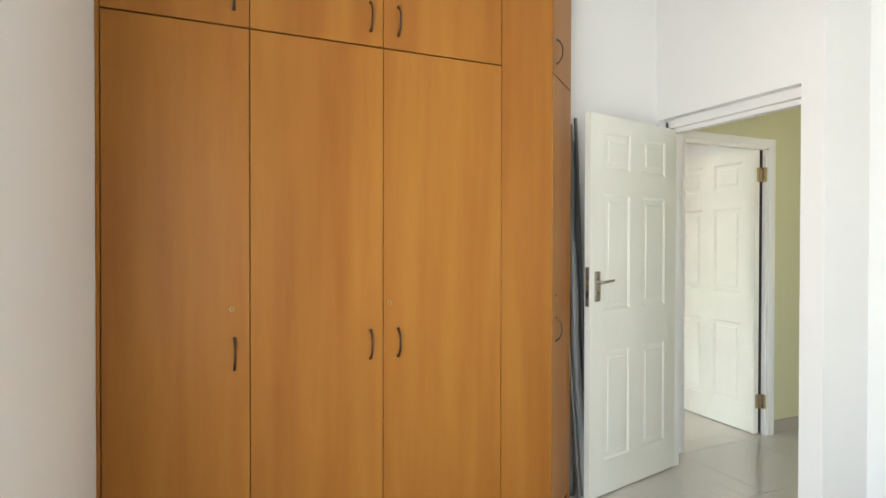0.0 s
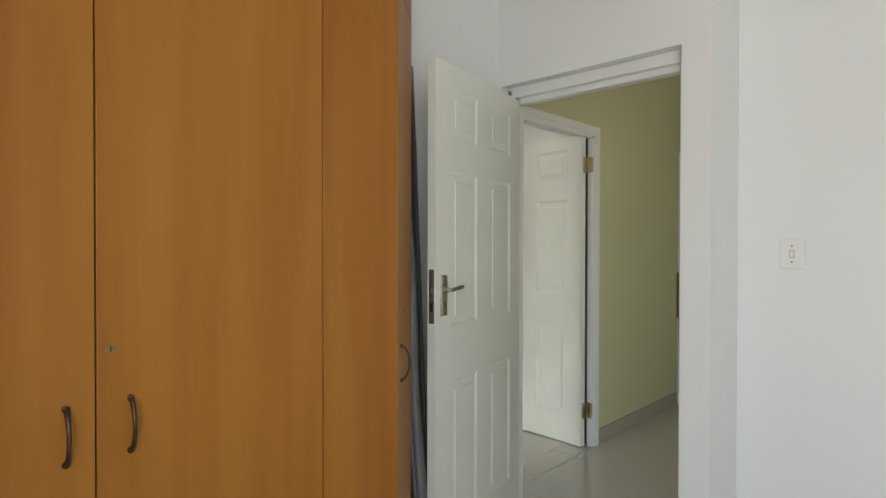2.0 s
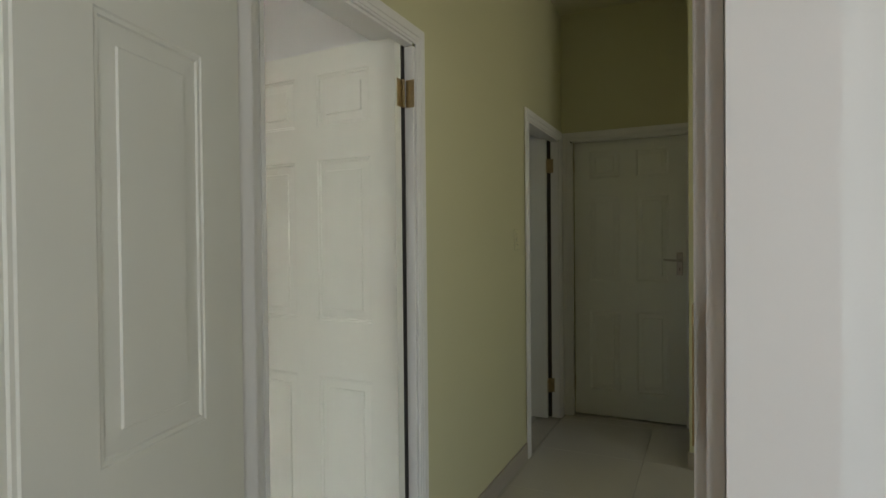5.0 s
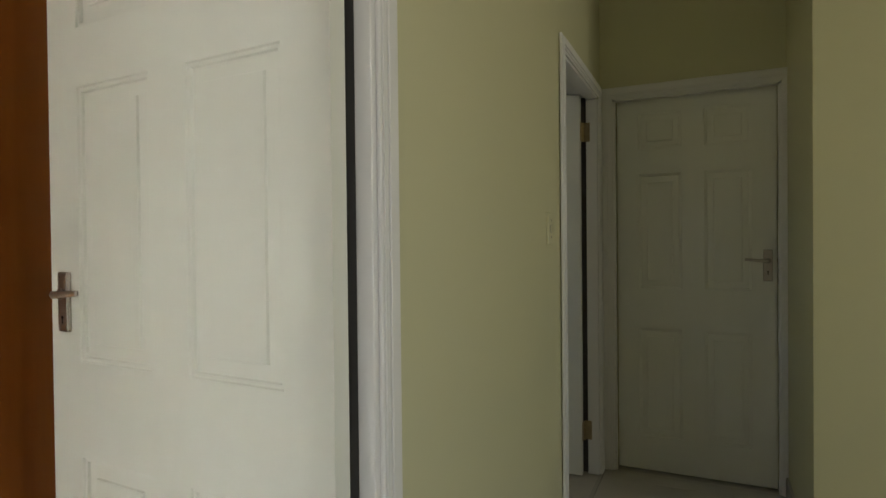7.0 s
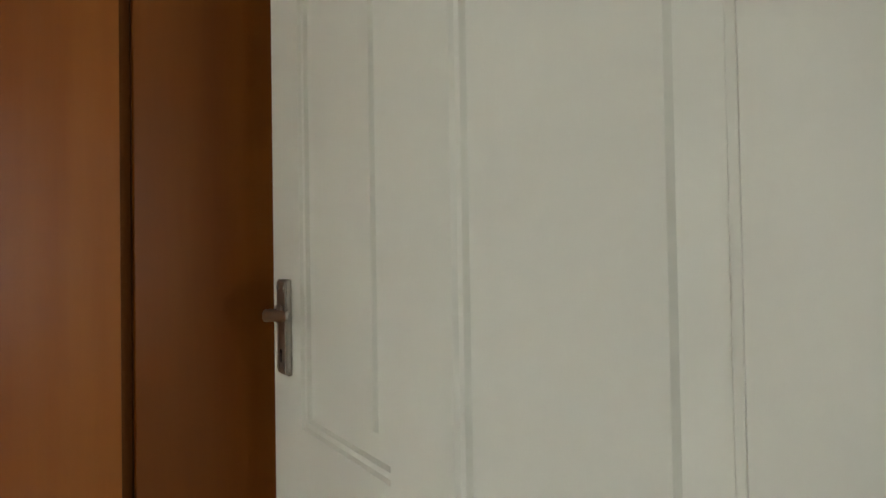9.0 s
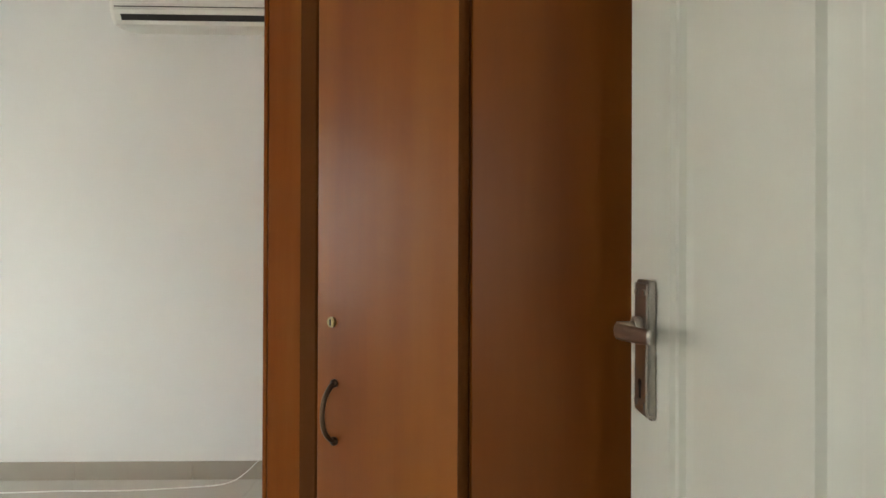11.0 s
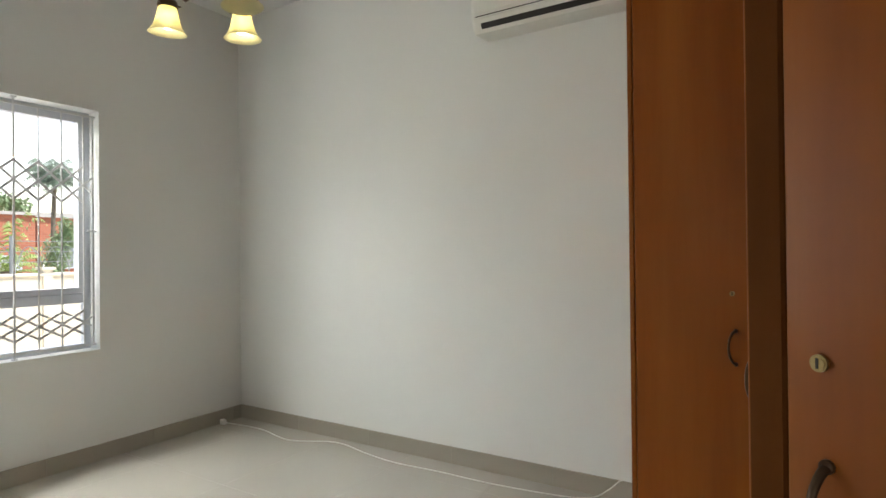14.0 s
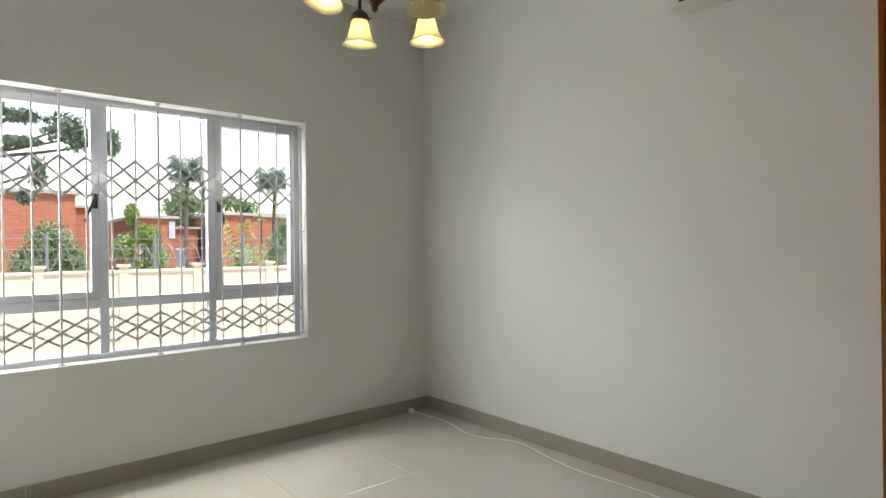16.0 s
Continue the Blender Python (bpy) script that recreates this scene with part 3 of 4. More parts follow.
# ---- switches ----
def switch(name, m, w, h, label, lever_w=0.013, face=PLASTIC):
    """A rocker switch on its plate: x across, z up, -y out of the wall."""
    base = tagged(empty(name, m), label, "light switch")
    bm = boxes((-w / 2, w / 2, -0.009, 0, -h / 2, h / 2))
    bmesh.ops.bevel(bm, geom=[e for e in bm.edges if all(v.co.y < -0.005 for v in e.verts)], offset=0.006, segments=3, profile=0.6, affect='EDGES')
    part("plate", bm, face, base)
    part("rocker_recess", boxes((-lever_w / 2 - 0.0016, lever_w / 2 + 0.0016, -0.0094, -0.0088, -0.0145, 0.0145)), STEEL, base)
    bm = boxes((-lever_w / 2, lever_w / 2, -0.0118, -0.0089, -0.013, 0.013), bevel=0.001)
    part("rocker", bm, face, base)
    for z in (-0.03, 0.03):
        bm = bmesh.new()
        tube(bm, [(0, -0.0085, z), (0, -0.0098, z)], 0.0032, 10)
        part("screw", bm, BLACK, base)
    return base


switch("light_switch", pose(1.2925, 0.3165, 1.275), 0.083, 0.113, "square-edged white light switch on a white wall")
switch("light_switch", pose(0.0005, 2.312, 1.29, 0, 0, 90), 0.07, 0.115, "light switch painted over in the hall's green", 0.02, GREEN)


# ---- leaning rods beside the wardrobe ----
rods = tagged(empty("bundle_of_curtain_rails", pose(0.2, -0.66, 0)), "grey metal rails in plastic wrap leaning beside the wardrobe", "curtain rails")
rod_at = Matrix.Translation((-0.2, 0.66, 0))
for x, y, xt, yt, zt, r in ((0.235, -0.60, 0.165, -0.640, 2.02, 0.009), (0.185, -0.575, 0.125, -0.620, 1.90, 0.011), (0.29, -0.70, 0.215, -0.772, 1.45, 0.010)):
    bm = bmesh.new()
    tube(bm, [(x, y, 0.004), (xt, yt, zt)], r, 8)
    part("rail", bm, STEEL, rods, at=rod_at)
for k, (x, y, xt, yt, zt, r) in enumerate(((0.265, -0.655, 0.150, -0.700, 1.97, 0.026), (0.215, -0.63, 0.128, -0.665, 1.99, 0.024), (0.225, -0.715, 0.175, -0.752, 1.93, 0.028), (0.17, -0.685, 0.135, -0.735, 1.86, 0.026))):
    bm = bmesh.new()
    rings = []
    foot, tip = Vector((x, y, 0.004)), Vector((xt, yt, zt))
    for i in range(41):
        p = foot.lerp(tip, i / 40)
        sag = 0.012 * math.sin(i * 0.33 + k * 2)
        ring = []
        for j in range(16):
            a = 2 * math.pi * j / 16
            q = Vector((math.cos(a), math.sin(a), 0))
            rr = r * (1 + 0.20 * noise.noise((q.x * 2.2 + k * 9, q.y * 2.2, p.z * 2.0)) + 0.10 * noise.noise((q.x * 5, q.y * 5 + k * 4, p.z * 9)))
            ring.append(bm.verts.new((max(p.x + q.x * rr, 0.103), max(p.y + sag * 0.5 + q.y * rr, -0.7895), p.z)))
        rings.append(ring)
    for a, b in zip(rings, rings[1:]):
        for j in range(16):
            bm.faces.new((a[j], a[(j + 1) % 16], b[(j + 1) % 16], b[j]))
    bm.faces.new(rings[0][::-1])
    bm.faces.new(rings[-1])
    part("plastic_wrap", bm, WRAP, rods, "crumpled grey plastic wrap", smooth=True, at=rod_at)


# ---- air conditioner ----
def air_conditioner():
    base = tagged(empty("air_conditioner", pose(RX, -0.315, 2.333)), "white split air conditioner with an open louvre on a white wall", "air conditioner")
    w = 0.435
    prof = [(0.0, 0.030), (0.13, 0.016), (0.162, 0.017), (0.178, 0.034), (0.198, 0.075), (0.204, 0.12), (0.206, 0.27), (0.19, 0.286), (0.0, 0.29)]
    bm = bmesh.new()
    rings = [[bm.verts.new((x, y, z)) for x, z in prof] for y in (-w, -w + 0.02, w - 0.02, w)]
    for k in (0, 3):
        for vtx in rings[k]:
            vtx.co.x *= 0.94
            vtx.co.z = 0.145 + (vtx.co.z - 0.145) * 0.965
    m = len(prof)
    for a, b in zip(rings, rings[1:]):
        for j in range(m):
            bm.faces.new((a[j], a[(j + 1) % m], b[(j + 1) % m], b[j]))
    bm.faces.new(rings[0])
    bm.faces.new(rings[-1][::-1])
    part("casing", bm, AC_PLASTIC, base)
    part("air_outlet", boxes((-0.006, 0.0006, -w + 0.055, w - 0.055, -0.010, 0.020)), DARK, base, "dark open air outlet", at=pose(0.1835, 0, 0.04, 0, 29, 0))
    part("louvre", boxes((-0.001, 0.006, -w + 0.05, w - 0.05, 0.020, 0.044), bevel=0.002), AC_PLASTIC, base, at=pose(0.1835, 0, 0.04, 0, 29, 0))
    part("seam", boxes((0.1995, 0.2055, -w + 0.03, w - 0.03, 0.090, 0.0925)), DARK, base)
    part("grille_panel", boxes((0.2045, 0.211, -w + 0.03, w - 0.03, 0.105, 0.262), bevel=0.003), AC_PLASTIC, base)
    return base


air_conditioner()


# ---- window with its burglar grille ----
def window():
    y0 = RY - 0.135
    base = tagged(empty("window_1", pose(WX0, y0, WZ0)), "white aluminium three-light casement window, closed", "window", kind="structure")
    at = Matrix.Translation((-WX0, -y0, -WZ0))
    d0, d1 = y0 - 0.025, y0 + 0.025
    f = 0.032
    part("window_frame", boxes((WX0, WX1, d0, d1, WZ0, WZ0 + f), (WX0, WX1, d0, d1, WZ1 - f, WZ1), (WX0, WX0 + f, d0, d1, WZ0 + f, WZ1 - f), (WX1 - f, WX1, d0, d1, WZ0 + f, WZ1 - f)), ALU, base, at=at)
    mx = (-1.697, -1.123)
    for x in mx:
        part("mullion", boxes((x - 0.022, x + 0.022, d0, d1 + 0.004, WZ0 + f, WZ1 - f), bevel=0.002), ALU, base, at=at)
    cols = ((WX0 + f, mx[0] - 0.022), (mx[0] + 0.022, mx[1] - 0.022), (mx[1] + 0.022, WX1 - f))
    for i, (a, b) in enumerate(cols):
        part("transom", boxes((a, b, d0 + 0.002, d1 + 0.002, 0.930, 0.985), bevel=0.002), ALU, base, at=at)
        part("pane", boxes((a, b, y0 - 0.003, y0 + 0.002, WZ0 + f, 0.930)), GLASS, base, at=at).visible_shadow = False
        s = 0.034
        sash = part("sash", boxes((a + 0.002, b - 0.002, d0 + 0.004, d1 + 0.010, 0.987, 0.987 + s), (a + 0.002, b - 0.002, d0 + 0.004, d1 + 0.010, WZ1 - f - 0.002 - s, WZ1 - f - 0.002),
                                  (a + 0.002, a + 0.002 + s, d0 + 0.004, d1 + 0.010, 0.987 + s, WZ1 - f - 0.002 - s), (b - 0.002 - s, b - 0.002, d0 + 0.004, d1 + 0.010, 0.987 + s, WZ1 - f - 0.002 - s)), ALU, base, at=at) if i != 1 else None
        e = s if i != 1 else 0.0
        part("pane", boxes((a + e, b - e, y0 - 0.003, y0 + 0.002, 0.985 + e, WZ1 - f - e)), GLASS, base, at=at).visible_shadow = False
        if sash:
            hx = (b - 0.018) if i == 0 else (a + 0.018)
            bm = bmesh.new()
            box(bm, hx - 0.012, hx + 0.012, d1 + 0.0105, d1 + 0.022, 1.47, 1.55, bevel=0.003)
            tube(bm, [(hx, d1 + 0.03, 1.54), (hx + (-0.008 if i == 0 else 0.022), d1 + 0.045, 1.48), (hx + (-0.02 if i == 0 else 0.055), d1 + 0.05, 1.40)], 0.009, 8, 0.006)
            part("window_handle", bm, BLACK, sash, "black casement handle")
    return base


window()

GY = RY - 0.035
grille = tagged(empty("burglar_grille", pose(-1.3, GY, WZ0)), "white-painted steel burglar grille with diamond bands in the window", "window grille")
at = Matrix.Translation((1.3, -GY, -WZ0))
BARS = [-2.201 + 0.1166 * i for i in range(16)]
for i, x in enumerate(BARS):
    bm = bmesh.new()
    long = i % 4 == 3
    tube(bm, [(x, GY, WZ0 + (0.0 if long else 0.03)), (x, GY, WZ1 - (0.0 if long else 0.035))], 0.006 if long else 0.0045, 8)
    if long:
        for z in (WZ0 + 0.004, WZ1 - 0.004):
            tube(bm, [(x, GY, z - 0.004), (x, GY, z + 0.004)], 0.016, 10)
    part("bar", bm, BAR, grille, at=at)
for z in (WZ0 + 0.03, WZ1 - 0.035):
    part("rail", boxes((WX0 + 0.004, WX1 - 0.004, GY - 0.0035, GY + 0.0035, z - 0.006, z + 0.006)), BAR, grille, at=at)
for x in (WX0 + 0.02, WX1 - 0.02):
    part("side_bar", boxes((x - 0.006, x + 0.006, GY - 0.0035, GY + 0.0035, WZ0 + 0.0365, WZ1 - 0.0415)), BAR, grille, at=at)
for lo, hi in ((1.523, 1.735), (0.752, 0.894)):
    for i in range(-1, 15):
        xa, xb = BARS[0] + 0.1166 * i, BARS[0] + 0.1166 * (i + 2)
        for za, zb, dy in ((hi, lo, 0.0062), (lo, hi, -0.0062)):
            ax, az, bx, bz = xa, za, xb, zb
            if ax < WX0 + 0.02:
                k = (WX0 + 0.02 - ax) / (bx - ax)
                ax, az = WX0 + 0.02, za + (zb - za) * k
            if bx > WX1 - 0.02:
                k = (WX1 - 0.02 - ax) / (bx - ax)
                bx, bz = WX1 - 0.02, az + (bz - az) * k
            bm = bmesh.new()
            ln, an = math.hypot(bx - ax, bz - az), math.degrees(math.atan2(bz - az, bx - ax))
            box(bm, 0, ln, dy - 0.002, dy + 0.002, -0.006, 0.006)
            part("diagonal", bm, BAR, grille, at=at @ pose(ax, GY, az, 0, -an, 0))
bm = bmesh.new()
tube(bm, [(WX0 + 0.001, GY, 1.355), (WX0 + 0.05, GY, 1.355)], 0.006, 8)
part("wall_lug", bm, BAR, grille, at=at)


# ---- ceiling light ----
CL = Vector((-1.60, -0.98, 0))
light = tagged(empty("ceiling_light", pose(CL.x, CL.y, H)), "bronze ceiling light with lit frosted bell shades, one unlit", "ceiling light")
bm = lathe([(0.0, 0.0), (0.07, 0.0), (0.072, -0.012), (0.05, -0.035), (0.016, -0.05), (0.012, -0.06), (0.012, -0.52), (0.03, -0.54), (0.062, -0.57), (0.075, -0.61),
            (0.070, -0.65), (0.052, -0.682), (0.032, -0.70), (0.016, -0.716), (0.010, -0.728), (0.012, -0.735), (0.0, -0.745)], 28)
bmesh.ops.translate(bm, verts=[v for v in bm.verts if v.co.z < -0.5], vec=(0, 0, -0.185))
part("body", bm, BRONZE, light, smooth=True)
SHZ = -0.862
for a, tilt, lit, r, dz in ((-108, 5, True, 0.205, -0.008), (177, 2, True, 0.21, -0.026), (106, 4, False, 0.205, -0.014), (9, 14, True, 0.19, -0.008)):
    c, s = math.cos(radians(a)), math.sin(radians(a))
    bm = bmesh.new()
    tube(bm, smoothline([(0.05 * c, 0.05 * s, -0.785), (0.11 * c, 0.11 * s, -0.815), (0.17 * c, 0.17 * s, -0.785), (r * c, r * s, -0.81), (r * c, r * s, SHZ + dz + 0.02)], 6), 0.007, 8)
    part("arm", bm, BRONZE, light, smooth=True)
    hang = pose(r * c, r * s, SHZ + dz, 0, 0, a) @ pose(0, 0, 0, 0, -tilt, 0)
    bm = lathe([(0.0, 0.030), (0.014, 0.028), (0.030, 0.014), (0.034, 0.002), (0.034, -0.006), (0.028, -0.007)], 20)
    cap = part("fitter", bm, BRONZE, light, smooth=True, at=hang)
    for k in range(3):
        bm = bmesh.new()
        d = Vector((math.cos(k * 2.09), math.sin(k * 2.09), 0))
        tube(bm, [d * 0.030 + Vector((0, 0, -0.001)), d * 0.043 + Vector((0, 0, -0.001))], 0.0025, 6)
        part("screw", bm, BRONZE, cap)
    prof = [(0.028, -0.004), (0.032, -0.016), (0.036, -0.034), (0.041, -0.056), (0.048, -0.074), (0.057, -0.088), (0.064, -0.095)]
    prof += [(q - 0.003, z + 0.0005) for q, z in prof[::-1]]
    part("shade", lathe(prof, 28), SHADE, light, "frosted cream glass bell shade", smooth=True, at=hang)
    if lit:
        part("bulb", lathe([(0.001, -0.014), (0.012, -0.02), (0.014, -0.045), (0.020, -0.06), (0.018, -0.075), (0.001, -0.082)], 14), BULB, light, smooth=True, at=hang)
    else:
        bm = bmesh.new()
        for k in (-0.008, 0.008):
            tube(bm, [(k, 0, -0.012), (k, 0, -0.07)], 0.006, 8)
        part("bulb", bm, CFL, light, "unlit compact fluorescent bulb", smooth=True, at=hang)


# ---- cable on the bedroom floor ----
bm = bmesh.new()
pts = smoothline([(-3.098, -2.79, 0.012), (-3.138, -2.47, 0.005), (-3.075, -2.12, 0.005), (-3.194, -1.83, 0.005), (-3.135, -1.52, 0.005), (-3.105, -1.29, 0.005), (-3.12, -1.0, 0.005),
                  (-3.122, -0.67, 0.005), (-3.165, -0.31, 0.005), (-3.21, -0.18, 0.01), (-3.24, -0.11, 0.05), (-3.257, -0.065, 0.092), (-3.265, -0.05, 0.10)], 8)
tube(bm, pts, 0.0034, 8)
cable = tagged(empty("cable", pose(-3.098, -2.79, 0)), "loose white cable with a plug lying along the skirting", "cable")
cat = Matrix.Translation((3.098, 2.79, 0))
part("cord", bm, PLASTIC, cable, smooth=True, at=cat)
bm = bmesh.new()
box(bm, -0.028, 0.028, -0.018, 0.018, 0, 0.032, bevel=0.006, seg=2)
part("plug", bm, PLASTIC, cable, "small white plug", at=cat @ pose(-3.093, -2.808, 0, 0, 0, 70))


# ---- outside the bedroom window ----
GRASS = mat("dry_ground", (0.52, 0.46, 0.36), 0.9, vary=0.3, scale=0.6, fine=12, bump=0.3, dist=0.02)
CREAM = mat("cream_plaster", (0.65, 0.58, 0.47), 0.8, vary=0.06, scale=1.0, fine=50, bump=0.2)
ROOF = mat("grey_roof", (0.42, 0.40, 0.38), 0.8, vary=0.15, scale=2)
LEAF_D = mat("leaf_dark", (0.12, 0.165, 0.115), 0.5, vary=0.4, scale=3, fine=9, bump=0)
LEAF_M = mat("leaf_mid", (0.19, 0.26, 0.12), 0.5, vary=0.4, scale=3, fine=9, bump=0)
LEAF_L = mat("leaf_light", (0.24, 0.32, 0.08), 0.5, vary=0.4, scale=3, fine=9, bump=0)
BARK = mat("bark", (0.14, 0.11, 0.08), 0.9, vary=0.3, scale=5, fine=30, bump=0.5, dist=0.01)
WIRE = mat("galvanised_wire", (0.30, 0.31, 0.32), 0.45, metal=0.7, vary=0.1, scale=8)
WINDOW_DARK = mat("far_glass", (0.22, 0.23, 0.24), 0.15, vary=0.2, scale=1)


def brick_mat():
    m = bpy.data.materials.new("red_face_brick")
    m.use_nodes = True
    nt = m.node_tree
    b = nt.nodes["Principled BSDF"]
    tc = nt.nodes.new("ShaderNodeTexCoord")
    mp = nt.nodes.new("ShaderNodeMapping")
    mp.inputs["Rotation"].default_value = (radians(90), 0, 0)
    nt.links.new(tc.outputs["Object"], mp.inputs["Vector"])
    br = nt.nodes.new("ShaderNodeTexBrick")
    br.inputs["Color1"].default_value = (0.43, 0.15, 0.085, 1)
    br.inputs["Color2"].default_value = (0.34, 0.115, 0.07, 1)
    br.inputs["Mortar"].default_value = (0.37, 0.18, 0.12, 1)
    br.inputs["Scale"].default_value = 1.0
    br.inputs["Brick Width"].default_value, br.inputs["Row Height"].default_value, br.inputs["Mortar Size"].default_value = 0.23, 0.085, 0.010
    nt.links.new(mp.outputs[0], br.inputs["Vector"])
    nt.links.new(br.outputs["Color"], b.inputs["Base Color"])
    b.inputs["Roughness"].default_value = 0.85
    return m


BRICK = brick_mat()
setting("ground", boxes((-250, 250, -300, -3.065, -0.45, -0.25), (-250, 250, 3.8, 200, -0.45, -0.25), (-250, -3.45, -3.065, 3.8, -0.45, -0.25), (4.65, 250, -3.065, 3.8, -0.45, -0.25)), GRASS, "pale sandy ground around the house", "ground")

WY = -9.4
wall = tagged(empty("boundary_wall", pose(-4, WY, -0.25, 0, 0, -7)), "cream plastered boundary wall with capped piers", "boundary wall", kind="structure")
at = Matrix.Translation((4, -WY, 0.25))
part("wall", boxes((-14, 8, WY - 0.1, WY + 0.1, -0.25, 0.90)), CREAM, wall, at=at)
part("coping", boxes((-14, 8, WY - 0.13, WY + 0.13, 0.9005, 0.95), bevel=0.01), CREAM, wall, at=at)
for x in (-9.5, -8.3, -7.1, -5.9, -4.74, -3.54, -2.45, -1.35, 0.0):
    part("pier", boxes((x - 0.065, x + 0.065, WY - 0.125, WY + 0.125, -0.25, 1.0), (x - 0.095, x + 0.095, WY - 0.155, WY + 0.155, 1.0005, 1.04)), CREAM, wall, at=at)

fence = tagged(empty("razor_wire_fence", pose(-4, WY, 0.955, 0, 0, -7)), "coiled razor wire on steel posts along the wall", "razor wire", kind="stuff")
at = Matrix.Translation((4, -WY, -0.955))
for x in (-8.6, -5.8, -4.3, -2.9, -1.45):
    bm = bmesh.new()
    tube(bm, [(x, WY, 0.9505), (x, WY, 1.52)], 0.025, 8)
    part("post", bm, WIRE, fence, at=at)
bm = bmesh.new()
tube(bm, [(-10 + 0.012 * i, WY + 0.2 * math.cos(i * 0.21), 1.16 + 0.2 * math.sin(i * 0.21)) for i in range(0, 900)], 0.0055, 4)
tube(bm, [(-10 + 0.012 * i, WY + 0.16 * math.cos(1 + i * 0.29), 1.2 + 0.16 * math.sin(1 + i * 0.29)) for i in range(0, 900)], 0.0045, 4)
part("coil", bm, WIRE, fence, at=at)
for z in (1.12, 1.28, 1.44):
    bm = bmesh.new()
    tube(bm, [(-10, WY, z), (1, WY, z + 0.01)], 0.005, 5)
    part("strand", bm, WIRE, fence, at=at)


def brick_house(x0, x1, y, depth, z1, windows, label, parapet=0.18):
    base = tagged(empty("brick_house", pose((x0 + x1) / 2, y, -0.25)), label, "house")
    at = Matrix.Translation((-(x0 + x1) / 2, -y, 0.25))
    part("wall", boxes((x0, x1, y - depth, y, -0.25, z1)), BRICK, base, at=at)
    part("roof", boxes((x0 - 0.12, x1 + 0.12, y - depth - 0.1, y + 0.12, z1 + 0.0005, z1 + parapet)), ROOF, base, at=at)
    for a, b, c, d in windows:
        win = part("window", boxes((a, b, y + 0.0005, y + 0.05, c, d)), ALU, base, at=at)
        part("pane", boxes((a + 0.06, (a + b) / 2 - 0.03, y + 0.0505, y + 0.056, c + 0.06, d - 0.06), ((a + b) / 2 + 0.03, b - 0.06, y + 0.0505, y + 0.056, c + 0.06, d - 0.06)), WINDOW_DARK, win)
    return base


brick_house(-3.13, 6.0, -20.0, 8, 3.02, ((0.5, 1.7, 0.9, 2.1),), "red face-brick house with a flat pale roof edge", 0.11)
brick_house(-3.8, -3.14, -21.5, 6, 2.72, (), "narrow red face-brick wing beside a brick house", 0.08)
brick_house(-6.52, -5.2, -22.0, 6, 2.45, ((-6.1, -5.3, 0.8, 1.5), (-6.5, -6.3, 1.73, 2.35)), "narrow red face-brick house wing with two windows", 0.10)
brick_house(-7.5, -6.53, -22.6, 5, 2.10, ((-7.1, -6.6, 0.6, 1.35),), "low red face-brick outbuilding with a pale window", 0.08)
brick_house(-9.4, -7.8, -21.0, 7, 2.58, ((-9.0, -8.4, 0.75, 1.25),), "low red face-brick house behind the boundary wall", 0.10)
brick_house(-15.0, -10.9, -24.5, 7, 2.75, ((-12.8, -11.6, 0.7, 1.8),), "far red face-brick house with a pale roof edge")


def crown_mesh(blobs, count, size, seed, droop=0.0):
    """Many small leaves scattered through several uneven clumps."""
    rnd = random.Random(seed)
    verts, faces = [], []
    for k in range(count):
        c, r = blobs[rnd.randrange(len(blobs))]
        d = Vector((rnd.gauss(0, 1), rnd.gauss(0, 1), rnd.gauss(0, 1))).normalized()
        p = Vector(c) + Vector((d.x * r[0], d.y * r[1], d.z * r[2])) * (rnd.random() ** 0.45) * rnd.uniform(0.75, 1.12)
        e = Euler((rnd.uniform(-1.2, 1.2), rnd.uniform(-1.2, 1.2), rnd.uniform(0, 6.28))).to_matrix()
        s = size * rnd.uniform(0.6, 1.4)
        i = len(verts)
        verts += [p + e @ Vector(v) for v in ((-s, 0, 0), (0, -s * 0.35, 0.1 * s), (s, 0, -droop * s), (0, s * 0.35, 0.1 * s))]
        faces.append((i, i + 1, i + 2, i + 3))
    return verts, faces


def tree(name, x, y, trunk_h, blobs, count, size, material, seed, label, category, trunk_r=0.12):
    base = tagged(empty(name, pose(x, y, -0.25)), label, category)
    rnd = random.Random(seed)
    bm = bmesh.new()
    tube(bm, smoothline([(0, 0, 0), (0.05, 0.02, trunk_h * 0.5), (0, 0.05, trunk_h)], 4), trunk_r, 8, trunk_r * 0.55)
    for c, r in blobs:
        a = Vector((0, 0.04, trunk_h * rnd.uniform(0.65, 0.98)))
        tube(bm, smoothline([a, (a + Vector(c)) / 2 + Vector((0, 0, -0.1)), Vector(c)], 3), trunk_r * 0.45, 6, 0.012)
    part("trunk", bm, BARK, base, smooth=True)
    verts, faces = crown_mesh(blobs, count, size, seed)
    me = bpy.data.meshes.new("crown")
    me.from_pydata([tuple(v) for v in verts], [], faces)
    me.materials.append(material)
    ob = new("crown", me)
    ob.parent = base
    return base


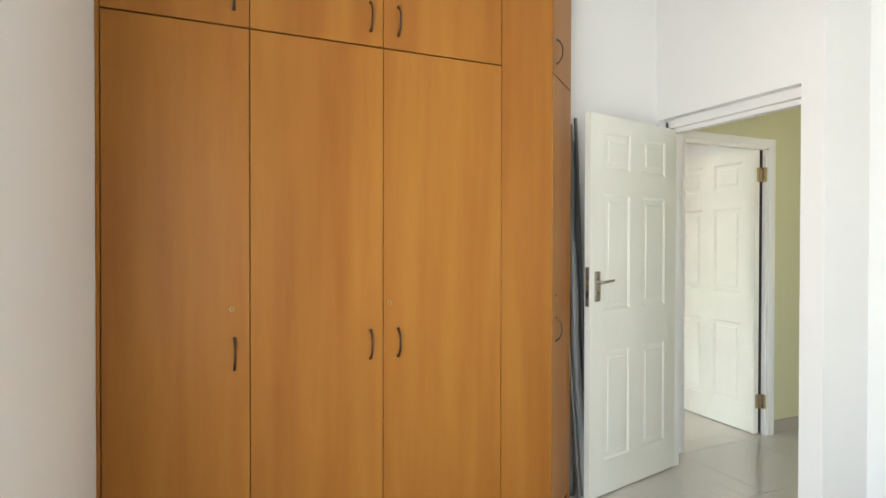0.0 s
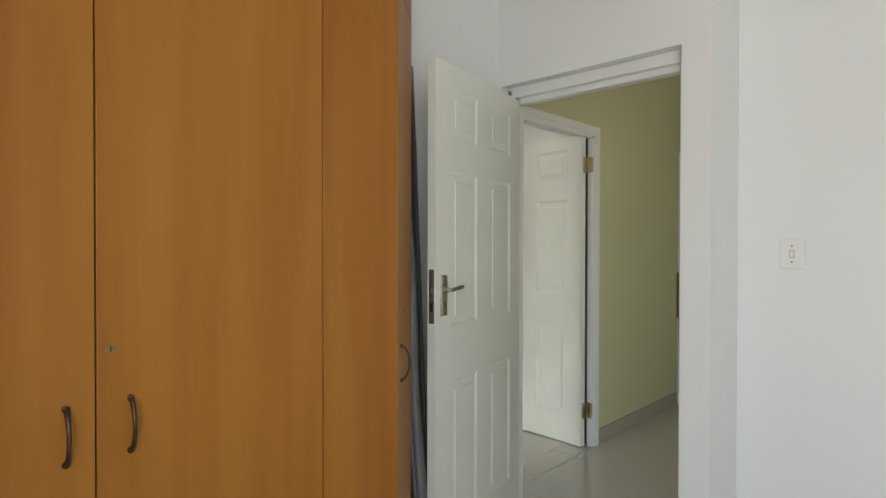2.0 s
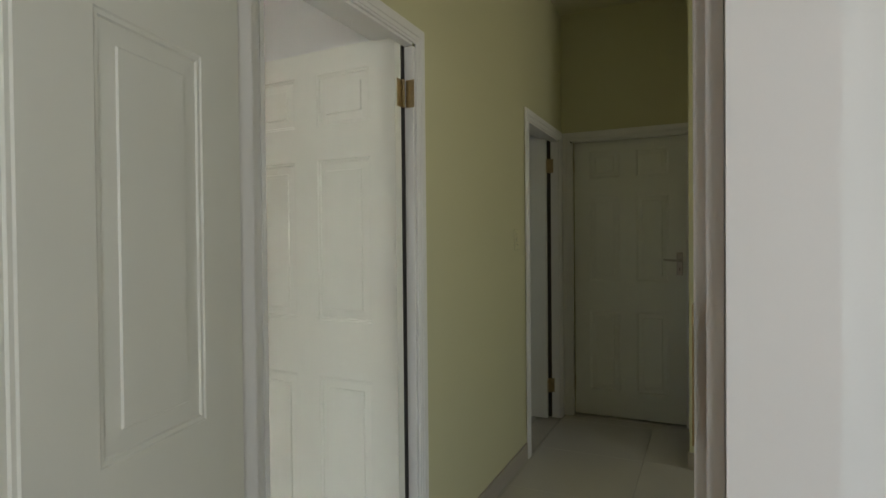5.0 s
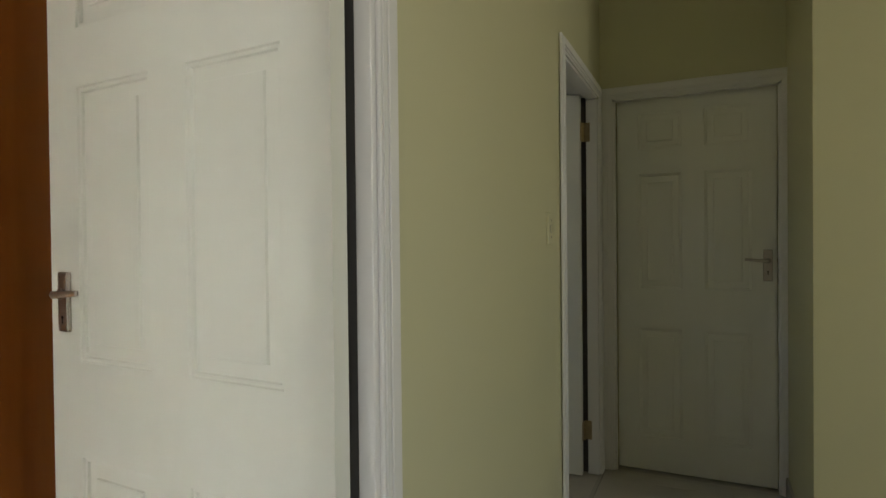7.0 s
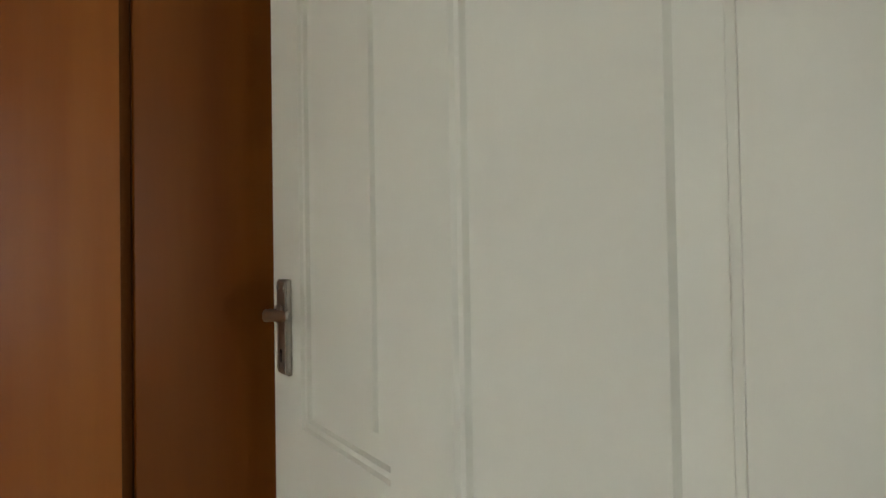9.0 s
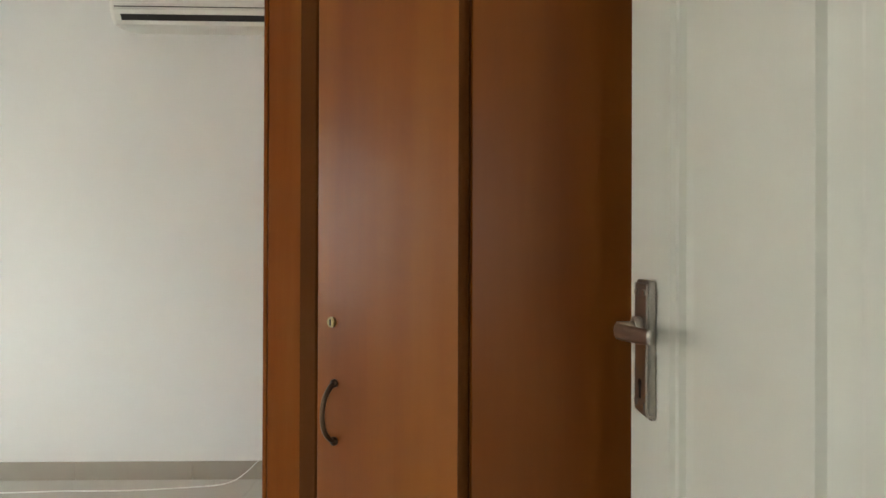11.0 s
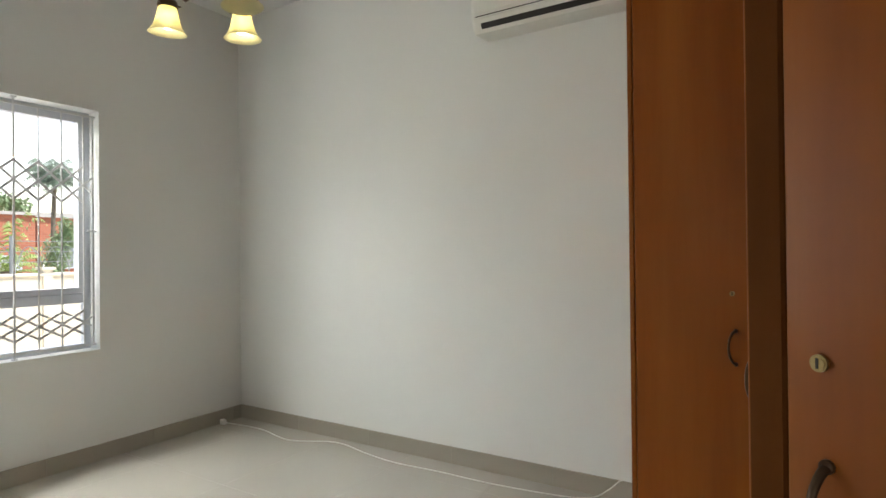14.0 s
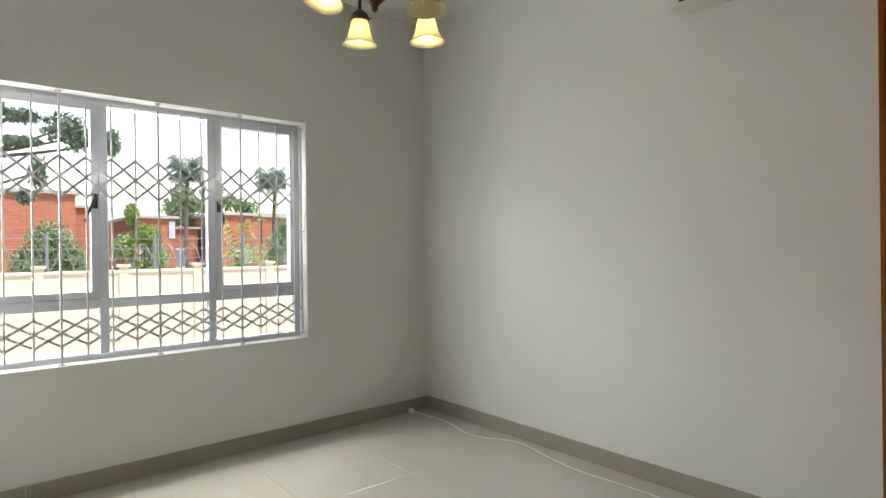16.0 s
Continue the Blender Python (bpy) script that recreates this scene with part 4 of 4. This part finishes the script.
# overhanging tree near the left light of the window
tree("tree", 0.6, -10.6, 3.3, [((-1.30, 0.3, 3.75), (0.35, 0.4, 0.17)), ((-1.80, 0.3, 3.62), (0.30, 0.3, 0.12)), ((-2.36, 0.3, 3.48), (0.32, 0.3, 0.30)), ((-2.55, 0.3, 3.36), (0.24, 0.3, 0.26)),
                               ((-3.05, 0.3, 3.32), (0.13, 0.2, 0.25)), ((-1.75, 0.3, 3.22), (0.36, 0.3, 0.08)), ((-2.02, 0.3, 2.75), (0.13, 0.15, 0.27)), ((-1.86, 0.3, 2.36), (0.12, 0.1, 0.12)), ((0.2, 0, 4.3), (1.3, 1.0, 0.7))],
     4300, 0.055, LEAF_D, 3, "dark-leaved tree reaching over the boundary wall", "tree")
tree("tree", -7.5, -24.5, 3.2, [((0, 0, 3.9), (0.55, 0.7, 0.45)), ((-0.35, 0, 3.4), (0.5, 0.6, 0.4)), ((0.35, 0, 3.3), (0.5, 0.6, 0.45)), ((0.0, 0, 2.9), (0.6, 0.6, 0.4))],
     1900, 0.10, LEAF_M, 5, "leafy green tree behind a brick house", "tree")
tree("tree", -9.5, -26.0, 3.0, [((0.4, 0, 4.2), (0.5, 0.7, 0.35)), ((-0.4, 0, 3.7), (0.7, 0.8, 0.4)), ((0.7, 0, 3.6), (0.6, 0.8, 0.4)), ((-1.2, 0, 3.5), (0.6, 0.8, 0.4))],
     1500, 0.12, LEAF_M, 6, "distant green tree above the roofs", "tree")
tree("shrub", -1.78, -12.6, 0.9, [((0, 0, 1.62), (0.42, 0.5, 0.5)), ((-0.33, 0, 1.25), (0.30, 0.4, 0.45)), ((0.36, 0, 1.2), (0.30, 0.4, 0.42)), ((0, 0, 0.95), (0.58, 0.5, 0.4))],
     11000, 0.042, LEAF_M, 7, "dense green shrub behind the boundary wall", "shrub", 0.05)
tree("shrub", -3.3, -12.5, 1.1, [((0.12, 0, 2.25), (0.15, 0.2, 0.26)), ((-0.15, 0, 1.8), (0.34, 0.35, 0.28)), ((0.25, 0, 1.6), (0.26, 0.3, 0.3)), ((-0.3, 0, 1.35), (0.3, 0.35, 0.28)), ((0.05, 0, 1.1), (0.4, 0.35, 0.3))],
     6500, 0.042, LEAF_L, 8, "light green shrub behind the boundary wall", "shrub", 0.05)
tree("shrub", -6.62, -13.2, 0.9, [((0, 0, 1.5), (0.3, 0.4, 0.5)), ((-0.2, 0, 1.95), (0.22, 0.3, 0.4)), ((0.15, 0, 1.1), (0.35, 0.4, 0.4))],
     2600, 0.045, LEAF_M, 9, "flowering green shrub beside a brick house", "shrub", 0.05)


def fronds(bm, origin, count, length, width, rnd, rise):
    for k in range(count):
        a = 2 * math.pi * k / count + rnd.uniform(-0.2, 0.2)
        L, up = length * rnd.uniform(0.75, 1.1), rise * rnd.uniform(0.15, 1.4)
        prev = None
        for i in range(9):
            t = i / 8
            p = Vector(origin) + Vector((math.cos(a) * L * t, math.sin(a) * L * t, up * math.sin(t * 2.2) - 0.55 * L * t * t))
            if prev is not None:
                d = (p - prev).normalized()
                o = d.cross(Vector((0, 0, 1))).normalized()
                for s in (-1, 1):
                    w = width * math.sin(math.pi * min(1, t * 0.9 + 0.08))
                    for q in (0.0, 0.5):
                        b0 = prev.lerp(p, q)
                        v = [bm.verts.new(b0), bm.verts.new(b0 + d * 0.11 * L * 0.5), bm.verts.new(b0 + o * s * w + d * 0.4 * w - Vector((0, 0, 0.75 * w)))]
                        bm.faces.new(v)
            prev = p


def palm(x, y, h, length, label, seed):
    base = tagged(empty("palm_tree", pose(x, y, -0.25)), label, "palm tree")
    bm = bmesh.new()
    tube(bm, smoothline([(0, 0, 0), (0.1, 0, h * 0.5), (0.05, 0, h)], 5), 0.07, 9, 0.05)
    part("trunk", bm, BARK, base, smooth=True)
    bm = bmesh.new()
    fronds(bm, (0.05, 0, h), 46, length, 0.26, random.Random(seed), 0.62)
    part("crown", bm, LEAF_D, base, "arching dark green fronds")


palm(-5.65, -17.2, 3.65, 0.72, "palm with arching fronds near the brick houses", 11)
palm(-8.38, -17.2, 3.55, 0.82, "palm with arching fronds near the brick houses", 12)
fern = tagged(empty("cycad", pose(-4.95, -11.2, -0.25)), "spiky bright green cycad behind the boundary wall", "cycad")
bm = bmesh.new()
tube(bm, [(0, 0, 0), (0, 0, 1.2)], 0.12, 8)
part("trunk", bm, BARK, fern)
bm = bmesh.new()
fronds(bm, (0, 0, 1.15), 30, 0.72, 0.1, random.Random(4), 0.95)
part("leaves", bm, LEAF_L, fern)


# ---- floor tiles and skirting ----
def tile_mesh(w, d, h=0.006, bev=0.0006):
    bm = bmesh.new()
    box(bm, 0, w, 0, d, -h, 0)
    bmesh.ops.bevel(bm, geom=[e for e in bm.edges if all(v.co.z > -0.001 for v in e.verts)], offset=bev, segments=1, affect='EDGES')
    bmesh.ops.recalc_face_normals(bm, faces=bm.faces)
    me = bpy.data.meshes.new("tile")
    bm.to_mesh(me)
    bm.free()
    me.materials.append(TILE)
    return me


TS, JG = 0.61, 0.0015
meshes = {}


def lay(x0, x1, y0, y1, ox, oy):
    """Lays tiles on the joints' grid through (ox, oy), cut at the room's edges."""
    i0, i1 = math.floor((x0 - ox) / TS), math.ceil((x1 - ox) / TS)
    j0, j1 = math.floor((y0 - oy) / TS), math.ceil((y1 - oy) / TS)
    for i in range(i0, i1):
        for j in range(j0, j1):
            a, b = max(x0, ox + i * TS + JG / 2), min(x1, ox + (i + 1) * TS - JG / 2)
            c, d = max(y0, oy + j * TS + JG / 2), min(y1, oy + (j + 1) * TS - JG / 2)
            if b - a < 0.015 or d - c < 0.015:
                continue
            key = (round(b - a, 4), round(d - c, 4))
            if key not in meshes:
                meshes[key] = tile_mesh(b - a, d - c)
            ob = new("tile", meshes[key])
            ob.parent = floor
            ob.matrix_basis = Matrix.Translation((a, c, 0))


lay(RX, -0.15, RY, NY, -3.016, -1.283)
lay(-0.1495, 0.0, BY0 + 0.035, BY1 - 0.036, -2.97, 0.27)
lay(0.0005, 3.6, 0.1305, 3.43, 0.02, 0.27)
lay(AX0 + 0.036, AX1 - 0.036, 0.0, 0.13, 0.02, 0.27)
lay(0.10, 4.3, -2.84, -0.0005, 0.02, 0.27)
lay(1.0975, 4.3, 0.0, 0.317, 0.02, 0.27)
lay(-1.9, -0.15, NY + 0.12, 3.52, -2.97, 0.27)


def skirting(name, runs, label):
    """Runs of tile skirting (x0, y0, x1, y1), the wall on their left."""
    base = tagged(empty(name, pose(runs[0][0], runs[0][1], 0)), label, "skirting", kind="structure")
    at = Matrix.Translation((-runs[0][0], -runs[0][1], 0))
    for x0, y0, x1, y1 in runs:
        L, a = math.hypot(x1 - x0, y1 - y0), math.degrees(math.atan2(y1 - y0, x1 - x0))
        s = 0.0
        while s < L - 0.004:
            e = min(L, s + 0.608)
            bm = bmesh.new()
            box(bm, s, e - 0.0006, -0.0105, 0, 0.0005, 0.095)
            part("skirting_tile", bm, SKIRT, base, at=at @ pose(x0, y0, 0, 0, 0, a))
            s += 0.61


SK = "taupe porcelain tile skirting along the wall"
skirting("baseboard_bedroom_b", ((RX, RY, RX, 0.170), (-0.151, RY, RX + 0.011, RY), (-0.1505, BY0 - 0.002, -0.1505, RY + 0.011)), SK)
skirting("baseboard_hall", ((0.0, BY1 + 0.043, 0.0, CY0 - 0.043), (0.0, CY1 + 0.043, 0.0, 3.425), (0.0, 0.135, 0.0, BY0 - 0.043)), SK)
skirting("baseboard_hall_end", ((0.876, 3.43, 0.876, 2.70), (0.8765, 2.70, 3.59, 2.70)), SK)
skirting("baseboard_bedroom_a", ((0.10, -0.78, 0.10, -0.001), (1.097, 0.0, 1.097, 0.316), (1.0975, 0.317, 4.29, 0.317)), SK)
